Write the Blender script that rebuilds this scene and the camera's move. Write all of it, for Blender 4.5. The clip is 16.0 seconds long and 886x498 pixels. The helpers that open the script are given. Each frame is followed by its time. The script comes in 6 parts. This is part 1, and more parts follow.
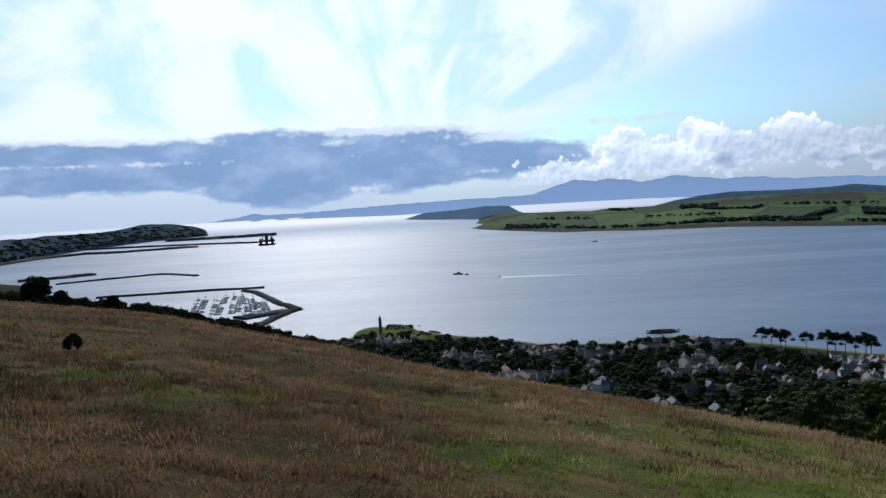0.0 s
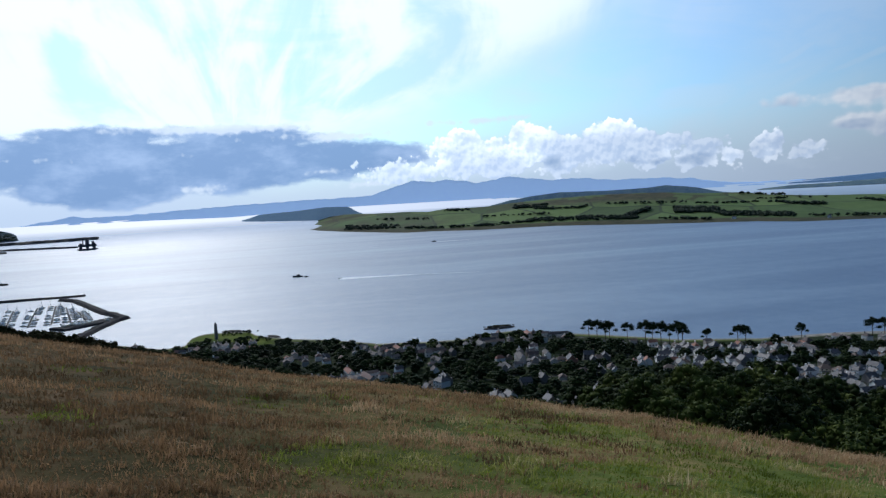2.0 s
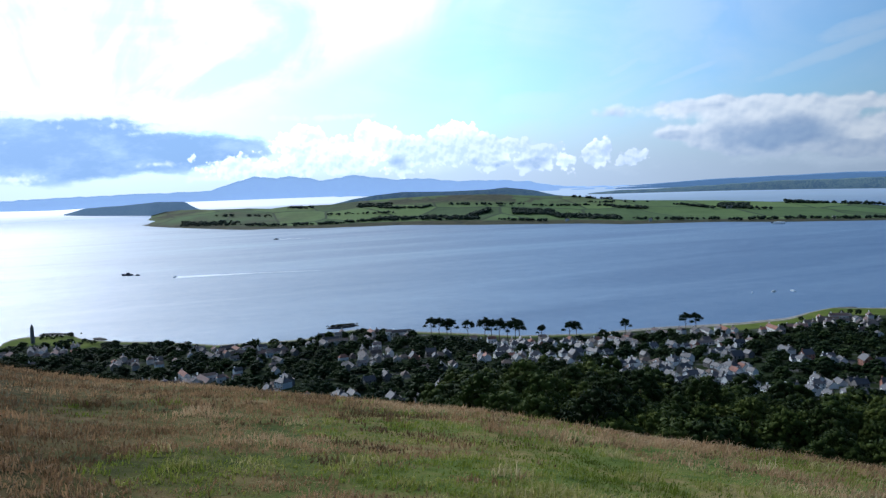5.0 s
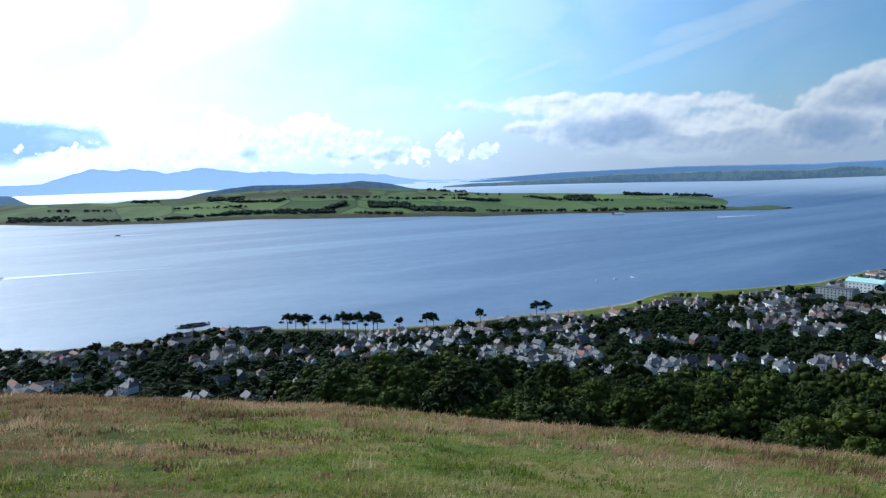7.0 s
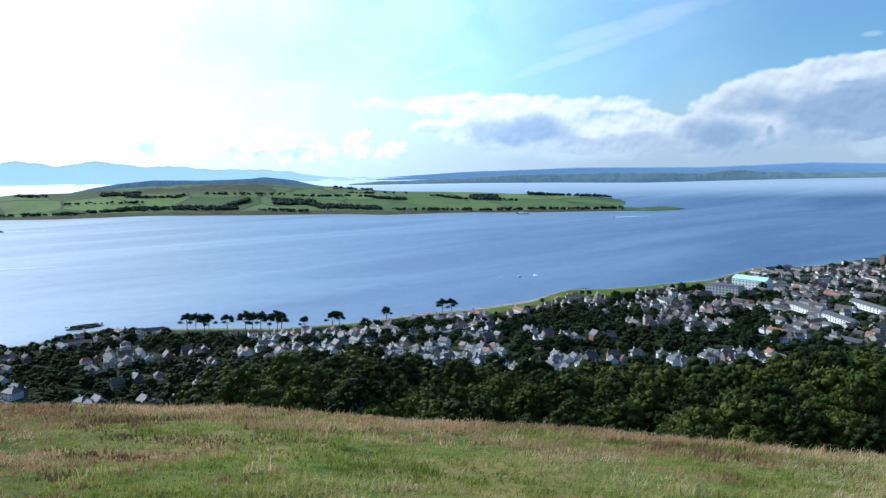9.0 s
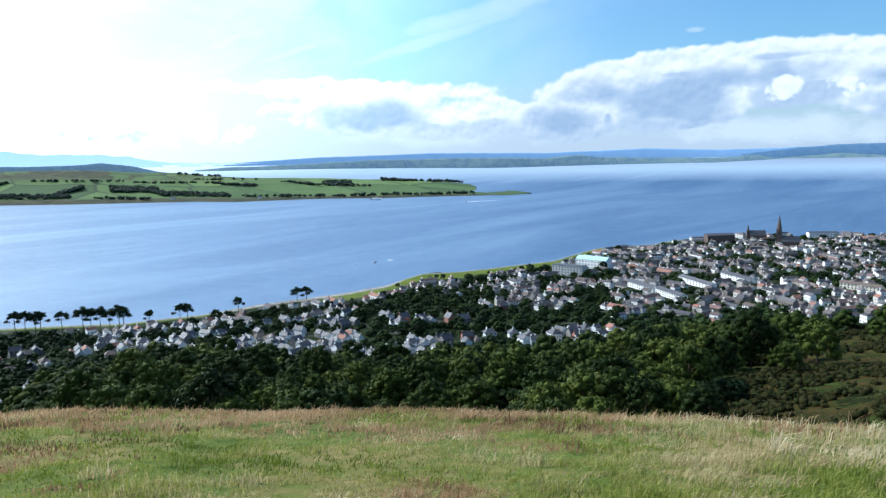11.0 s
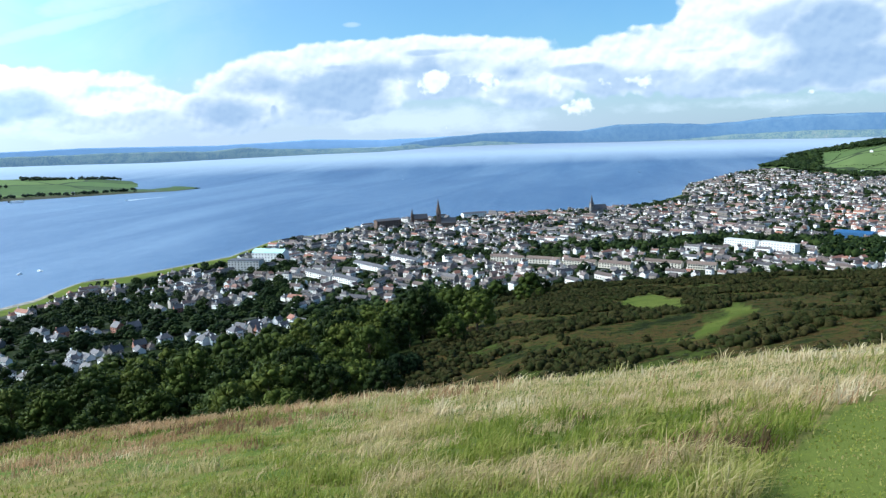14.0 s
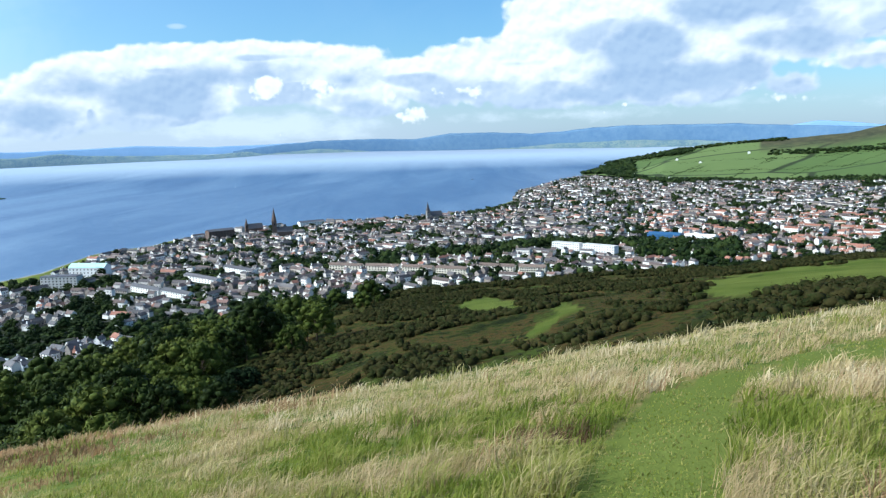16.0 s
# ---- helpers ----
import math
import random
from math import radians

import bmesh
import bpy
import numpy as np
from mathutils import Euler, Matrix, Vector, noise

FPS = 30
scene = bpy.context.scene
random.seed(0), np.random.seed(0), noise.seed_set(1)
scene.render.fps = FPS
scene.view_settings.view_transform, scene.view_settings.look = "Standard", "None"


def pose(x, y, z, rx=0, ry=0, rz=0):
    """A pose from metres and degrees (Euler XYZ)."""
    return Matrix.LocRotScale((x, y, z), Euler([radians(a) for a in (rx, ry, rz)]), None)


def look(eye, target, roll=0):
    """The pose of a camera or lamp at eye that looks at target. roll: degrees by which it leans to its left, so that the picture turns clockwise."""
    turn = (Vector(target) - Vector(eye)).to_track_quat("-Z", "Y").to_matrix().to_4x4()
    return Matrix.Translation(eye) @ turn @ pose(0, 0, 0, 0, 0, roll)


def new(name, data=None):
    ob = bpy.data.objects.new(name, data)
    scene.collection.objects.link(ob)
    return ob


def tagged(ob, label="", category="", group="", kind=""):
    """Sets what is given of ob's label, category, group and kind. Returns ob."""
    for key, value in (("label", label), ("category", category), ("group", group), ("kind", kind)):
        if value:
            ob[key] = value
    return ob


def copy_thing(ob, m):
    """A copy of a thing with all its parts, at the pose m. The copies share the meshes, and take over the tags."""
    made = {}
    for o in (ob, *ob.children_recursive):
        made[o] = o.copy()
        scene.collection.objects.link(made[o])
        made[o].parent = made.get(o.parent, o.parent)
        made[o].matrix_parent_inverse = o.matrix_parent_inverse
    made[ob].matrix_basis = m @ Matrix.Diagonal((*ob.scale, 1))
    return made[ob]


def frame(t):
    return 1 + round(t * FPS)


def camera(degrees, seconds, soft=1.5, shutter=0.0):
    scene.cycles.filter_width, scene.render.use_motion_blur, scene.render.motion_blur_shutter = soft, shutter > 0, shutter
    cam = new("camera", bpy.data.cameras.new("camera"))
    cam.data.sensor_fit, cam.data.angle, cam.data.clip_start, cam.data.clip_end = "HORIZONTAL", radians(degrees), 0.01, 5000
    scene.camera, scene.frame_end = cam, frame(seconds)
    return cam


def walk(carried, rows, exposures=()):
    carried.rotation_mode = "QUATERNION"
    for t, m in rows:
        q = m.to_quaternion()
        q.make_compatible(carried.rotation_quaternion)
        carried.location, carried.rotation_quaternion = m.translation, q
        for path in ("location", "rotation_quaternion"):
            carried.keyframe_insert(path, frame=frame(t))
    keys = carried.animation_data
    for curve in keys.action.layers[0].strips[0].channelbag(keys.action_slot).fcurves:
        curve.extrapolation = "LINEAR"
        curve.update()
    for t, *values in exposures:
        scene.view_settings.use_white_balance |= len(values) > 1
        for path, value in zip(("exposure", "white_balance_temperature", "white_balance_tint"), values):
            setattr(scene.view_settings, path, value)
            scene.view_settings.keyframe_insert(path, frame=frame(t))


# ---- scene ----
# The camera is held out at arm's length by someone who turns on the spot on a hillside.
H = 160.0      # eye above the sea
ARM = 0.45     # from the turning point to the lens
cam = camera(60.65, 16.0, soft=1.3)
ROWS = [  # seconds, yaw, pitch, roll
    (0, -0.00, -3.36, 3.22),
    (0.5, -2.95, -3.50, 3.29),
    (1, -5.82, -3.58, 3.08),
    (1.5, -8.96, -3.77, 3.34),
    (2, -12.09, -3.99, 3.38),
    (2.5, -13.79, -4.05, 3.21),
    (3, -16.67, -4.34, 2.92),
    (3.5, -18.68, -4.41, 2.51),
    (6, -28.88, -4.97, 2.09),
    (6.5, -32.13, -5.20, 2.12),
    (7, -34.61, -5.52, 1.99),
    (7.5, -36.52, -5.65, 1.60),
    (8, -38.33, -5.72, 1.70),
    (8.5, -40.27, -5.77, 1.34),
    (11, -52.65, -7.13, 1.11),
    (11.5, -59.45, -7.60, 0.67),
    (12, -64.32, -8.03, 0.85),
    (12.5, -68.24, -8.23, 1.09),
    (13, -70.91, -8.31, 1.53),
    (13.5, -74.09, -8.40, 1.66),
    (14, -77.13, -8.42, 2.01),
    (14.5, -80.07, -8.32, 2.03),
    (15, -83.41, -8.09, 1.43),
    (15.5, -86.56, -8.20, 1.80),
    (16, -89.38, -8.23, 1.63),
]


def eye_at(yaw):
    a = radians(-yaw)
    return ARM * math.sin(a), ARM * (math.cos(a) - 1), H


EXPOSURES = [(0.0, -1.30, 5950, 13), (1.0, -1.32, 5900, 13), (2.0, -1.2, 5820, 12), (3.5, -0.97, 5720, 12), (6.0, -0.6, 5600, 10), (8.5, -0.2, 5600, 8), (11.0, 0.17, 5720, 7), (13.5, 0.29, 5850, 6), (16.0, 0.3, 5900, 6)]
walk(cam, [(t, pose(*eye_at(yaw), 90 + pitch, roll, yaw)) for t, yaw, pitch, roll in ROWS], EXPOSURES)

# ---- world, sun ----
SUN_AZ, SUN_EL = -10.0, 37.0


def nodes_of(tree):
    tree.nodes.clear()

    def n(kind, inputs=None, operation=None, use_clamp=None, data_type=None, blend_type=None, interpolation_type=None,
          feature=None, voronoi_dimensions=None, attribute_name=None):
        node = tree.nodes.new(kind)
        if operation:
            node.operation = operation
        if use_clamp:
            node.use_clamp = True
        if data_type:
            node.data_type = data_type
        if blend_type:
            node.blend_type = blend_type
        if interpolation_type:
            node.interpolation_type = interpolation_type
        if voronoi_dimensions:
            node.voronoi_dimensions = voronoi_dimensions
        if feature:
            node.feature = feature
        if attribute_name:
            node.attribute_name = attribute_name
        for k, v in (inputs or {}).items():
            if isinstance(v, bpy.types.NodeSocket):
                tree.links.new(v, node.inputs[k])
            else:
                node.inputs[k].default_value = v
        return node
    return n


def ramp(n, fac, stops, interp="LINEAR"):
    node = n("ShaderNodeValToRGB", {"Fac": fac})
    r = node.color_ramp
    r.interpolation = interp
    while len(r.elements) < len(stops):
        r.elements.new(0.5)
    for e, (p, c) in zip(r.elements, stops):
        e.position, e.color = p, (*c, 1)
    return node.outputs[0]


# clouds: bearing, elevation, half width, half height in degrees
WHITE = [(9.6, 2.0, 2.3, 0.55), (13.4, 3.0, 1.9, 1.45), (16.0, 2.5, 2.4, 1.2), (18.9, 3.3, 1.7, 1.7), (21.2, 2.5, 2.0, 1.2), (24.9, 3.3, 2.0, 1.5), (27.4, 2.4, 2.3, 1.0), (30.3, 1.9, 1.8, 0.6),
         (32.9, 1.5, 0.6, 0.5), (35.3, 1.9, 0.9, 0.75), (37.8, 1.65, 0.8, 0.55)]
BANKS = [(87.0, 4.7, 5.0, 1.2), (43.5, 5.11, 4.3, 0.35), (48.6, 4.6, 5.8, 0.49), (47.5, 2.97, 5.2, 1.47), (40.9, 3.29, 1.4, 0.38), (52.1, 2.13, 2.2, 0.92), (54.1, 2.43, 2.2, 1.36),
         (56.6, 2.48, 2.3, 1.4), (61.6, 2.28, 3.4, 1.44), (48.6, 2.19, 0.8, 0.56), (65.2, 4.1, 5.1, 1.34), (69.5, 5.31, 6.7, 1.24), (76.1, 6.13, 8.1, 0.96),
         (68.9, 2.98, 4.7, 1.5), (64.8, 2.56, 0.6, 1.01), (78.8, 4.38, 7.5, 1.42), (83.5, 2.97, 3.1, 1.02), (81.5, 5.73, 1.9, 0.76)]
GREAT = [(92.8, 4.08, 7.8, 1.46), (95.1, 5.35, 6.7, 1.6), (101.8, 8.09, 7.5, 3.41), (106.2, 5.13, 6.6, 3.04), (97.9, 3.91, 7.0, 1.72), (108.3, 8.49, 4.6, 3.08),
         (114.5, 7.96, 4.0, 3.2), (105.7, 3.15, 2.8, 0.87), (114.1, 3.1, 1.0, 0.4), (112.3, 10.7, 5.0, 1.71), (119.5, 8.2, 5.0, 2.3), (119.0, 4.6, 3.0, 0.6)]
PUFFS = [(74.1, 4.13, 0.7, 0.69), (76.7, 4.25, 1.4, 1.14), (80.2, 4.25, 1.4, 0.93), (78.6, 3.49, 0.8, 0.37), (85.4, 3.42, 0.8, 0.81), (87.1, 1.8, 1.3, 0.9),
         (91.6, 3.44, 1.8, 0.55), (73.9, 0.8, 0.4, 0.42), (77.4, 0.68, 0.2, 0.33), (111.2, 2.87, 0.6, 0.37), (113.0, 2.21, 0.7, 0.26),
         (115.4, 2.04, 1.1, 0.29), (100.9, 1.69, 1.2, 0.28), (102.8, 2.25, 0.8, 0.28)]
SHADED = [(20.3, 2.1, 1.6, 0.7), (28.2, 1.6, 4.0, 0.45), (47.5, 2.7, 4.4, 1.2), (61.7, 2.0, 3.1, 1.17), (50.6, 2.58, 0.8, 0.51),
         (64.7, 4.17, 3.2, 0.8), (69.4, 3.48, 4.3, 2.01), (74.6, 4.83, 6.6, 0.91), (83.3, 2.74, 2.9, 0.86), (82.5, 4.54, 2.1, 0.71), (100.1, 2.91, 8.3, 0.82),
         (104.5, 3.75, 4.7, 1.69), (103.7, 6.05, 3.6, 1.91), (106.5, 4.0, 7.0, 1.4), (111.5, 8.6, 4.5, 1.4), (114.8, 5.9, 3.6, 1.2), (111.2, 4.14, 1.7, 1.2), (114.1, 3.13, 1.2, 0.44), (109.0, 8.43, 3.5, 1.63)]
LAYER = [(75.7, 1.3, 10.4, 1.14), (97.0, 1.5, 8.0, 0.5), (109.0, 2.0, 7.0, 0.35), (52.1, 1.23, 5.2, 0.66), (18.8, 2.67, 16.2, 1.56), (53.5, 1.16, 15.7, 0.61)]
DARK = [(-27.5, 4.65, 12.0, 0.42), (-25.0, 3.1, 13.5, 0.62), (-11.8, 2.3, 4.4, 1.35), (-11.0, 3.7, 7.5, 1.05), (-3.5, 3.2, 6.0, 1.55), (2.5, 3.2, 5.6, 1.0),
        (-12.0, 5.35, 2.4, 0.32), (-1.5, 4.85, 2.6, 0.5)]
FRINGE = [(-24.0, 3.95, 8.0, 0.13), (-5.6, 1.5, 1.5, 0.36), (3.4, 2.35, 1.3, 0.22), (-24.9, 5.5, 6.2, 0.3), (-4.0, 5.75, 7.0, 0.42), (15.4, 5.45, 4.6, 0.28), (5.0, 4.9, 5.0, 0.35), (6.5, 1.25, 3.0, 0.25)]
# wisps: bearing, elevation, half length, half width, slope in degrees
WISPS = [(53.0, 8.6, 9.5, 0.55, 16.0), (56.5, 10.3, 8.0, 0.9, 13.0), (37.3, 8.2, 1.9, 0.35, 26.0), (40.0, 11.0, 5.0, 3.6, 8.0), (41.5, 7.4, 3.2, 0.35, 18.0), (31.5, 6.0, 5.5, 1.2, 0.0), (70.8, 8.25, 0.7, 0.2, 0.0)]


def make_world():
    world = bpy.data.worlds.new("sky")
    world.use_nodes = True
    scene.world = world
    n = nodes_of(world.node_tree)

    def m(op, a, b=0.0, c=0.0, clamp=False):
        return n("ShaderNodeMath", {0: a, 1: b, 2: c}, operation=op, use_clamp=clamp).outputs[0]

    def span(v, a, b):
        return n("ShaderNodeMapRange", {0: v, 1: a, 2: b, 3: 0.0, 4: 1.0}, interpolation_type="SMOOTHSTEP").outputs[0]

    def mix(f, a, b):
        return n("ShaderNodeMix", {0: f, 6: a, 7: b}, data_type="RGBA").outputs[2]

    way = n("ShaderNodeTexCoord").outputs["Generated"]
    s = n("ShaderNodeSeparateXYZ", {0: way})
    u = m("MULTIPLY", m("ARCTAN2", s.outputs[0], s.outputs[1]), 180 / math.pi)
    v = m("MULTIPLY", m("ARCSINE", s.outputs[2]), 180 / math.pi)
    uv = n("ShaderNodeCombineXYZ", {0: u, 1: v, 2: 0.0}).outputs[0]
    stretched = n("ShaderNodeVectorMath", {0: uv, 1: (0.5, 1.0, 1.0)}, operation="MULTIPLY").outputs[0]

    def noise_at(vec, scale, detail, rough=0.55, dist=0.0):
        return n("ShaderNodeTexNoise", {"Vector": vec, "Scale": scale, "Detail": detail, "Roughness": rough, "Distortion": dist}).outputs[0]

    def billows(vec):
        """Heaped rounded lumps at three scales."""
        soft = noise_at(n("ShaderNodeVectorMath", {0: vec, 1: (0.8, 1.0, 1.0)}, operation="MULTIPLY").outputs[0], 0.5, 4, 0.45)
        lump = n("ShaderNodeTexVoronoi", {"Vector": vec, "Scale": 1.1, "Detail": 1.0, "Roughness": 0.5}, feature="SMOOTH_F1").outputs[0]
        small = n("ShaderNodeTexVoronoi", {"Vector": vec, "Scale": 2.6, "Detail": 1.0, "Roughness": 0.6}, feature="SMOOTH_F1").outputs[0]
        lumps = m("ADD", m("MULTIPLY", m("SUBTRACT", 0.42, lump), 0.85), m("MULTIPLY", m("SUBTRACT", 0.4, small), 0.42))
        swell = m("MULTIPLY", m("SUBTRACT", soft, 0.47), 1.6)
        return soft, m("ADD", swell, lumps), m("ADD", swell, m("MULTIPLY", m("SUBTRACT", 0.42, lump), 0.5))

    puffy, bumpy, rounded = billows(uv)
    sunward = n("ShaderNodeVectorMath", {0: uv, 1: (-0.12, 0.26, 0.0)}, operation="ADD").outputs[0]
    _, bumpy_up, rounded_up = billows(sunward)
    flat_noise = noise_at(stretched, 0.45, 6, 0.6)

    lower = n("ShaderNodeVectorMath", {0: uv, 1: (0.0, -0.7, 0.0)}, operation="ADD").outputs[0]

    def field(blobs, soft=0.5, where=uv):
        """Degrees inside the nearest of the clouds."""
        best = None
        for a, e, w, h in blobs:
            p = n("ShaderNodeVectorMath", {0: where, 1: (1 / w, 1 / h, 0), 2: (-a / w, -e / h, 0)}, operation="MULTIPLY_ADD").outputs[0]
            q = n("ShaderNodeVectorMath", {0: p}, operation="LENGTH").outputs["Value"]
            q = m("MULTIPLY", m("SUBTRACT", 1.0, q), h)
            best = q if best is None else n("ShaderNodeMath", {0: best, 1: q, 2: soft}, operation="SMOOTH_MAX").outputs[0]
        return best

    heap = m("ADD", field(WHITE, 0.25), m("MULTIPLY", bumpy, 1.15))
    bank_field, tower_field = field(BANKS), field(GREAT)
    bank = m("ADD", bank_field, m("MULTIPLY", rounded, 0.55))
    tower = m("ADD", tower_field, m("MULTIPLY", rounded, 0.9))
    underside = m("MAXIMUM", m("SUBTRACT", bank_field, field(BANKS, 0.5, lower)), m("MULTIPLY", m("SUBTRACT", tower_field, field(GREAT, 0.5, lower)), 0.8))
    white, banks, great = span(heap, -0.66, -0.42), span(bank, -0.36, -0.06), span(tower, -0.42, -0.05)
    puffs = span(m("ADD", field(PUFFS, 0.1), m("MULTIPLY", bumpy, 0.9)), -0.1, 0.28)
    layer = span(m("ADD", field(LAYER), m("MULTIPLY", m("SUBTRACT", flat_noise, 0.5), 3.0)), -0.1, 0.9)
    dark = span(m("ADD", field(DARK, 0.2), m("MULTIPLY", m("SUBTRACT", flat_noise, 0.47), 2.0)), -0.6, -0.15)
    shaded = span(m("ADD", field(SHADED, 0.3), m("ADD", m("MULTIPLY", m("SUBTRACT", puffy, 0.5), 2.0), m("MULTIPLY", m("SUBTRACT", flat_noise, 0.5), 1.2))), -0.6, 0.8)
    core = m("MULTIPLY", span(m("SUBTRACT", heap, m("MULTIPLY", m("SUBTRACT", v, 2.5), 0.25)), -0.1, 1.2), 0.62)
    shaded = m("MAXIMUM", m("MAXIMUM", shaded, core), m("MULTIPLY", span(m("ADD", underside, m("MULTIPLY", m("SUBTRACT", puffy, 0.5), 1.2)), 0.12, 0.62), m("MULTIPLY_ADD", span(u, 52.0, 68.0), 0.22, 0.58)))

    air = n("ShaderNodeTexSky")
    air.sky_type, air.sun_disc, air.sun_elevation, air.sun_rotation = "NISHITA", False, radians(SUN_EL), radians(SUN_AZ)
    air.altitude, air.air_density, air.dust_density, air.ozone_density = 160.0, 1.0, 1.2, 2.0
    sky = air.outputs[0]
    col = n("ShaderNodeMix", {0: 1.0, 6: sky, 7: (0.10, 0.148, 0.175, 1)}, data_type="RGBA", blend_type="MULTIPLY").outputs[2]

    # high thin cloud in long bands that run together towards one point low in the south-west
    band_u, band_v = m("SUBTRACT", u, -3.0), m("SUBTRACT", v, 1.0)
    fan = n("ShaderNodeCombineXYZ", {0: m("ARCTAN2", band_u, band_v), 1: m("MULTIPLY", n("ShaderNodeVectorMath", {0: uv, 1: (-3.0, 1.0, 0)}, operation="DISTANCE").outputs["Value"], 0.03), 2: 0.0}).outputs[0]
    streak = noise_at(fan, 3.0, 5, 0.55, 0.6)
    wisps = noise_at(stretched, 0.2, 6, 0.6, 0.8)
    edge = m("SUBTRACT", m("ADD", u, m("MULTIPLY", m("SUBTRACT", wisps, 0.5), 9.0)), m("MULTIPLY_ADD", m("MINIMUM", v, 14.0), 2.5, -7.5))
    sheet = m("MULTIPLY", span(edge, 5.5, -4.5), span(u, -75.0, -50.0))
    band = span(m("ADD", m("MULTIPLY", streak, 0.8), m("MULTIPLY", wisps, 0.3)), 0.44, 0.62)
    band = m("MAXIMUM", band, m("MULTIPLY", span(m("ADD", v, m("MULTIPLY", m("SUBTRACT", flat_noise, 0.5), 6.0)), 8.0, 5.5), 0.9))
    veil = m("MULTIPLY", sheet, m("MULTIPLY_ADD", band, 0.9, 0.1))
    strands = None
    for a, e, w, h, slope in WISPS:
        c, d = math.cos(radians(slope)), math.sin(radians(slope))
        along = m("ADD", m("MULTIPLY", m("SUBTRACT", u, a), c / w), m("MULTIPLY", m("SUBTRACT", v, e), d / w))
        across = m("ADD", m("MULTIPLY", m("SUBTRACT", u, a), -d / h), m("MULTIPLY", m("SUBTRACT", v, e), c / h))
        q = m("SUBTRACT", 1.0, m("ADD", m("MULTIPLY", along, along), m("MULTIPLY", across, across)))
        strands = q if strands is None else m("MAXIMUM", strands, q)
    strands = span(m("ADD", strands, m("MULTIPLY", m("SUBTRACT", flat_noise, 0.5), 2.2)), -0.5, 1.1)
    thin = m("MULTIPLY", span(m("ADD", m("MULTIPLY", streak, 0.5), m("MULTIPLY", wisps, 0.5)), 0.36, 0.72), m("ADD", 0.05, m("MULTIPLY", span(u, 75.0, 35.0), 0.38)))
    thin = m("ADD", thin, m("MULTIPLY", m("MULTIPLY", span(u, 90.0, 28.0), span(u, -5.0, 25.0)), 0.24))
    thin = m("MAXIMUM", thin, m("MULTIPLY", strands, 0.45))
    col = mix(thin, col, (0.90, 1.01, 1.08, 1))
    col = mix(m("MULTIPLY", sheet, 0.6), col, (0.66, 0.87, 1.02, 1))
    col = mix(m("MULTIPLY", veil, 0.95), col, (1.18, 1.28, 1.3, 1))
    # pale air low over the horizon
    low = span(v, 6.5, 0.0)
    col = mix(m("MULTIPLY", low, m("MULTIPLY_ADD", span(u, 70.0, 105.0), -0.34, 0.88)), col, (0.68, 0.81, 0.97, 1))

    lit = mix(white, span(m("SUBTRACT", rounded, rounded_up), -0.34, 0.2), span(m("SUBTRACT", bumpy, bumpy_up), -0.3, 0.22))
    lit = n("ShaderNodeSeparateColor", {0: lit}).outputs[0]
    bright = mix(lit, (0.84, 0.95, 1.06, 1), (1.14, 1.2, 1.22, 1))
    murk = mix(lit, (0.41, 0.57, 0.81, 1), (0.51, 0.67, 0.88, 1))
    bright = n("ShaderNodeVectorMath", {0: bright, "Scale": m("MULTIPLY_ADD", white, 0.38, 1.0)}, operation="SCALE").outputs[0]
    cloud = mix(shaded, bright, murk)
    fringe = span(m("ADD", field(FRINGE, 0.1), m("MULTIPLY", bumpy, 0.4)), -0.15, 0.15)
    col = mix(m("MULTIPLY", layer, 0.75), col, (0.86, 0.99, 1.1, 1))
    col = mix(m("MULTIPLY", dark, 0.95), col, mix(span(flat_noise, 0.42, 0.72), (0.28, 0.445, 0.71, 1), (0.48, 0.65, 0.91, 1)))
    col = mix(m("MULTIPLY", fringe, 0.8), col, (0.95, 1.05, 1.12, 1))
    col = mix(m("MAXIMUM", m("MAXIMUM", white, banks), great), col, cloud)
    col = mix(puffs, col, bright)
    sun_way = (math.sin(radians(SUN_AZ)) * math.cos(radians(SUN_EL)), math.cos(radians(SUN_AZ)) * math.cos(radians(SUN_EL)), math.sin(radians(SUN_EL)))
    near = n("ShaderNodeVectorMath", {0: way, 1: sun_way}, operation="DOT_PRODUCT").outputs["Value"]
    glow = m("MULTIPLY_ADD", span(near, 0.27, 1.0), 1.32, 0.80)
    col = n("ShaderNodeVectorMath", {0: col, "Scale": glow}, operation="SCALE").outputs[0]
    bg = n("ShaderNodeBackground", {"Color": col, "Strength": 1.0}).outputs[0]
    n("ShaderNodeOutputWorld", {"Surface": bg})


make_world()
sun = new("sun", bpy.data.lights.new("sun", "SUN"))
sun.data.energy, sun.data.angle, sun.data.color = 5.0, radians(0.6), (1.0, 0.94, 0.84)
a, e = radians(SUN_AZ), radians(SUN_EL)
sun.matrix_world = look((math.sin(a) * math.cos(e) * 900, math.cos(a) * math.cos(e) * 900, H + math.sin(e) * 900), (0, 0, H))


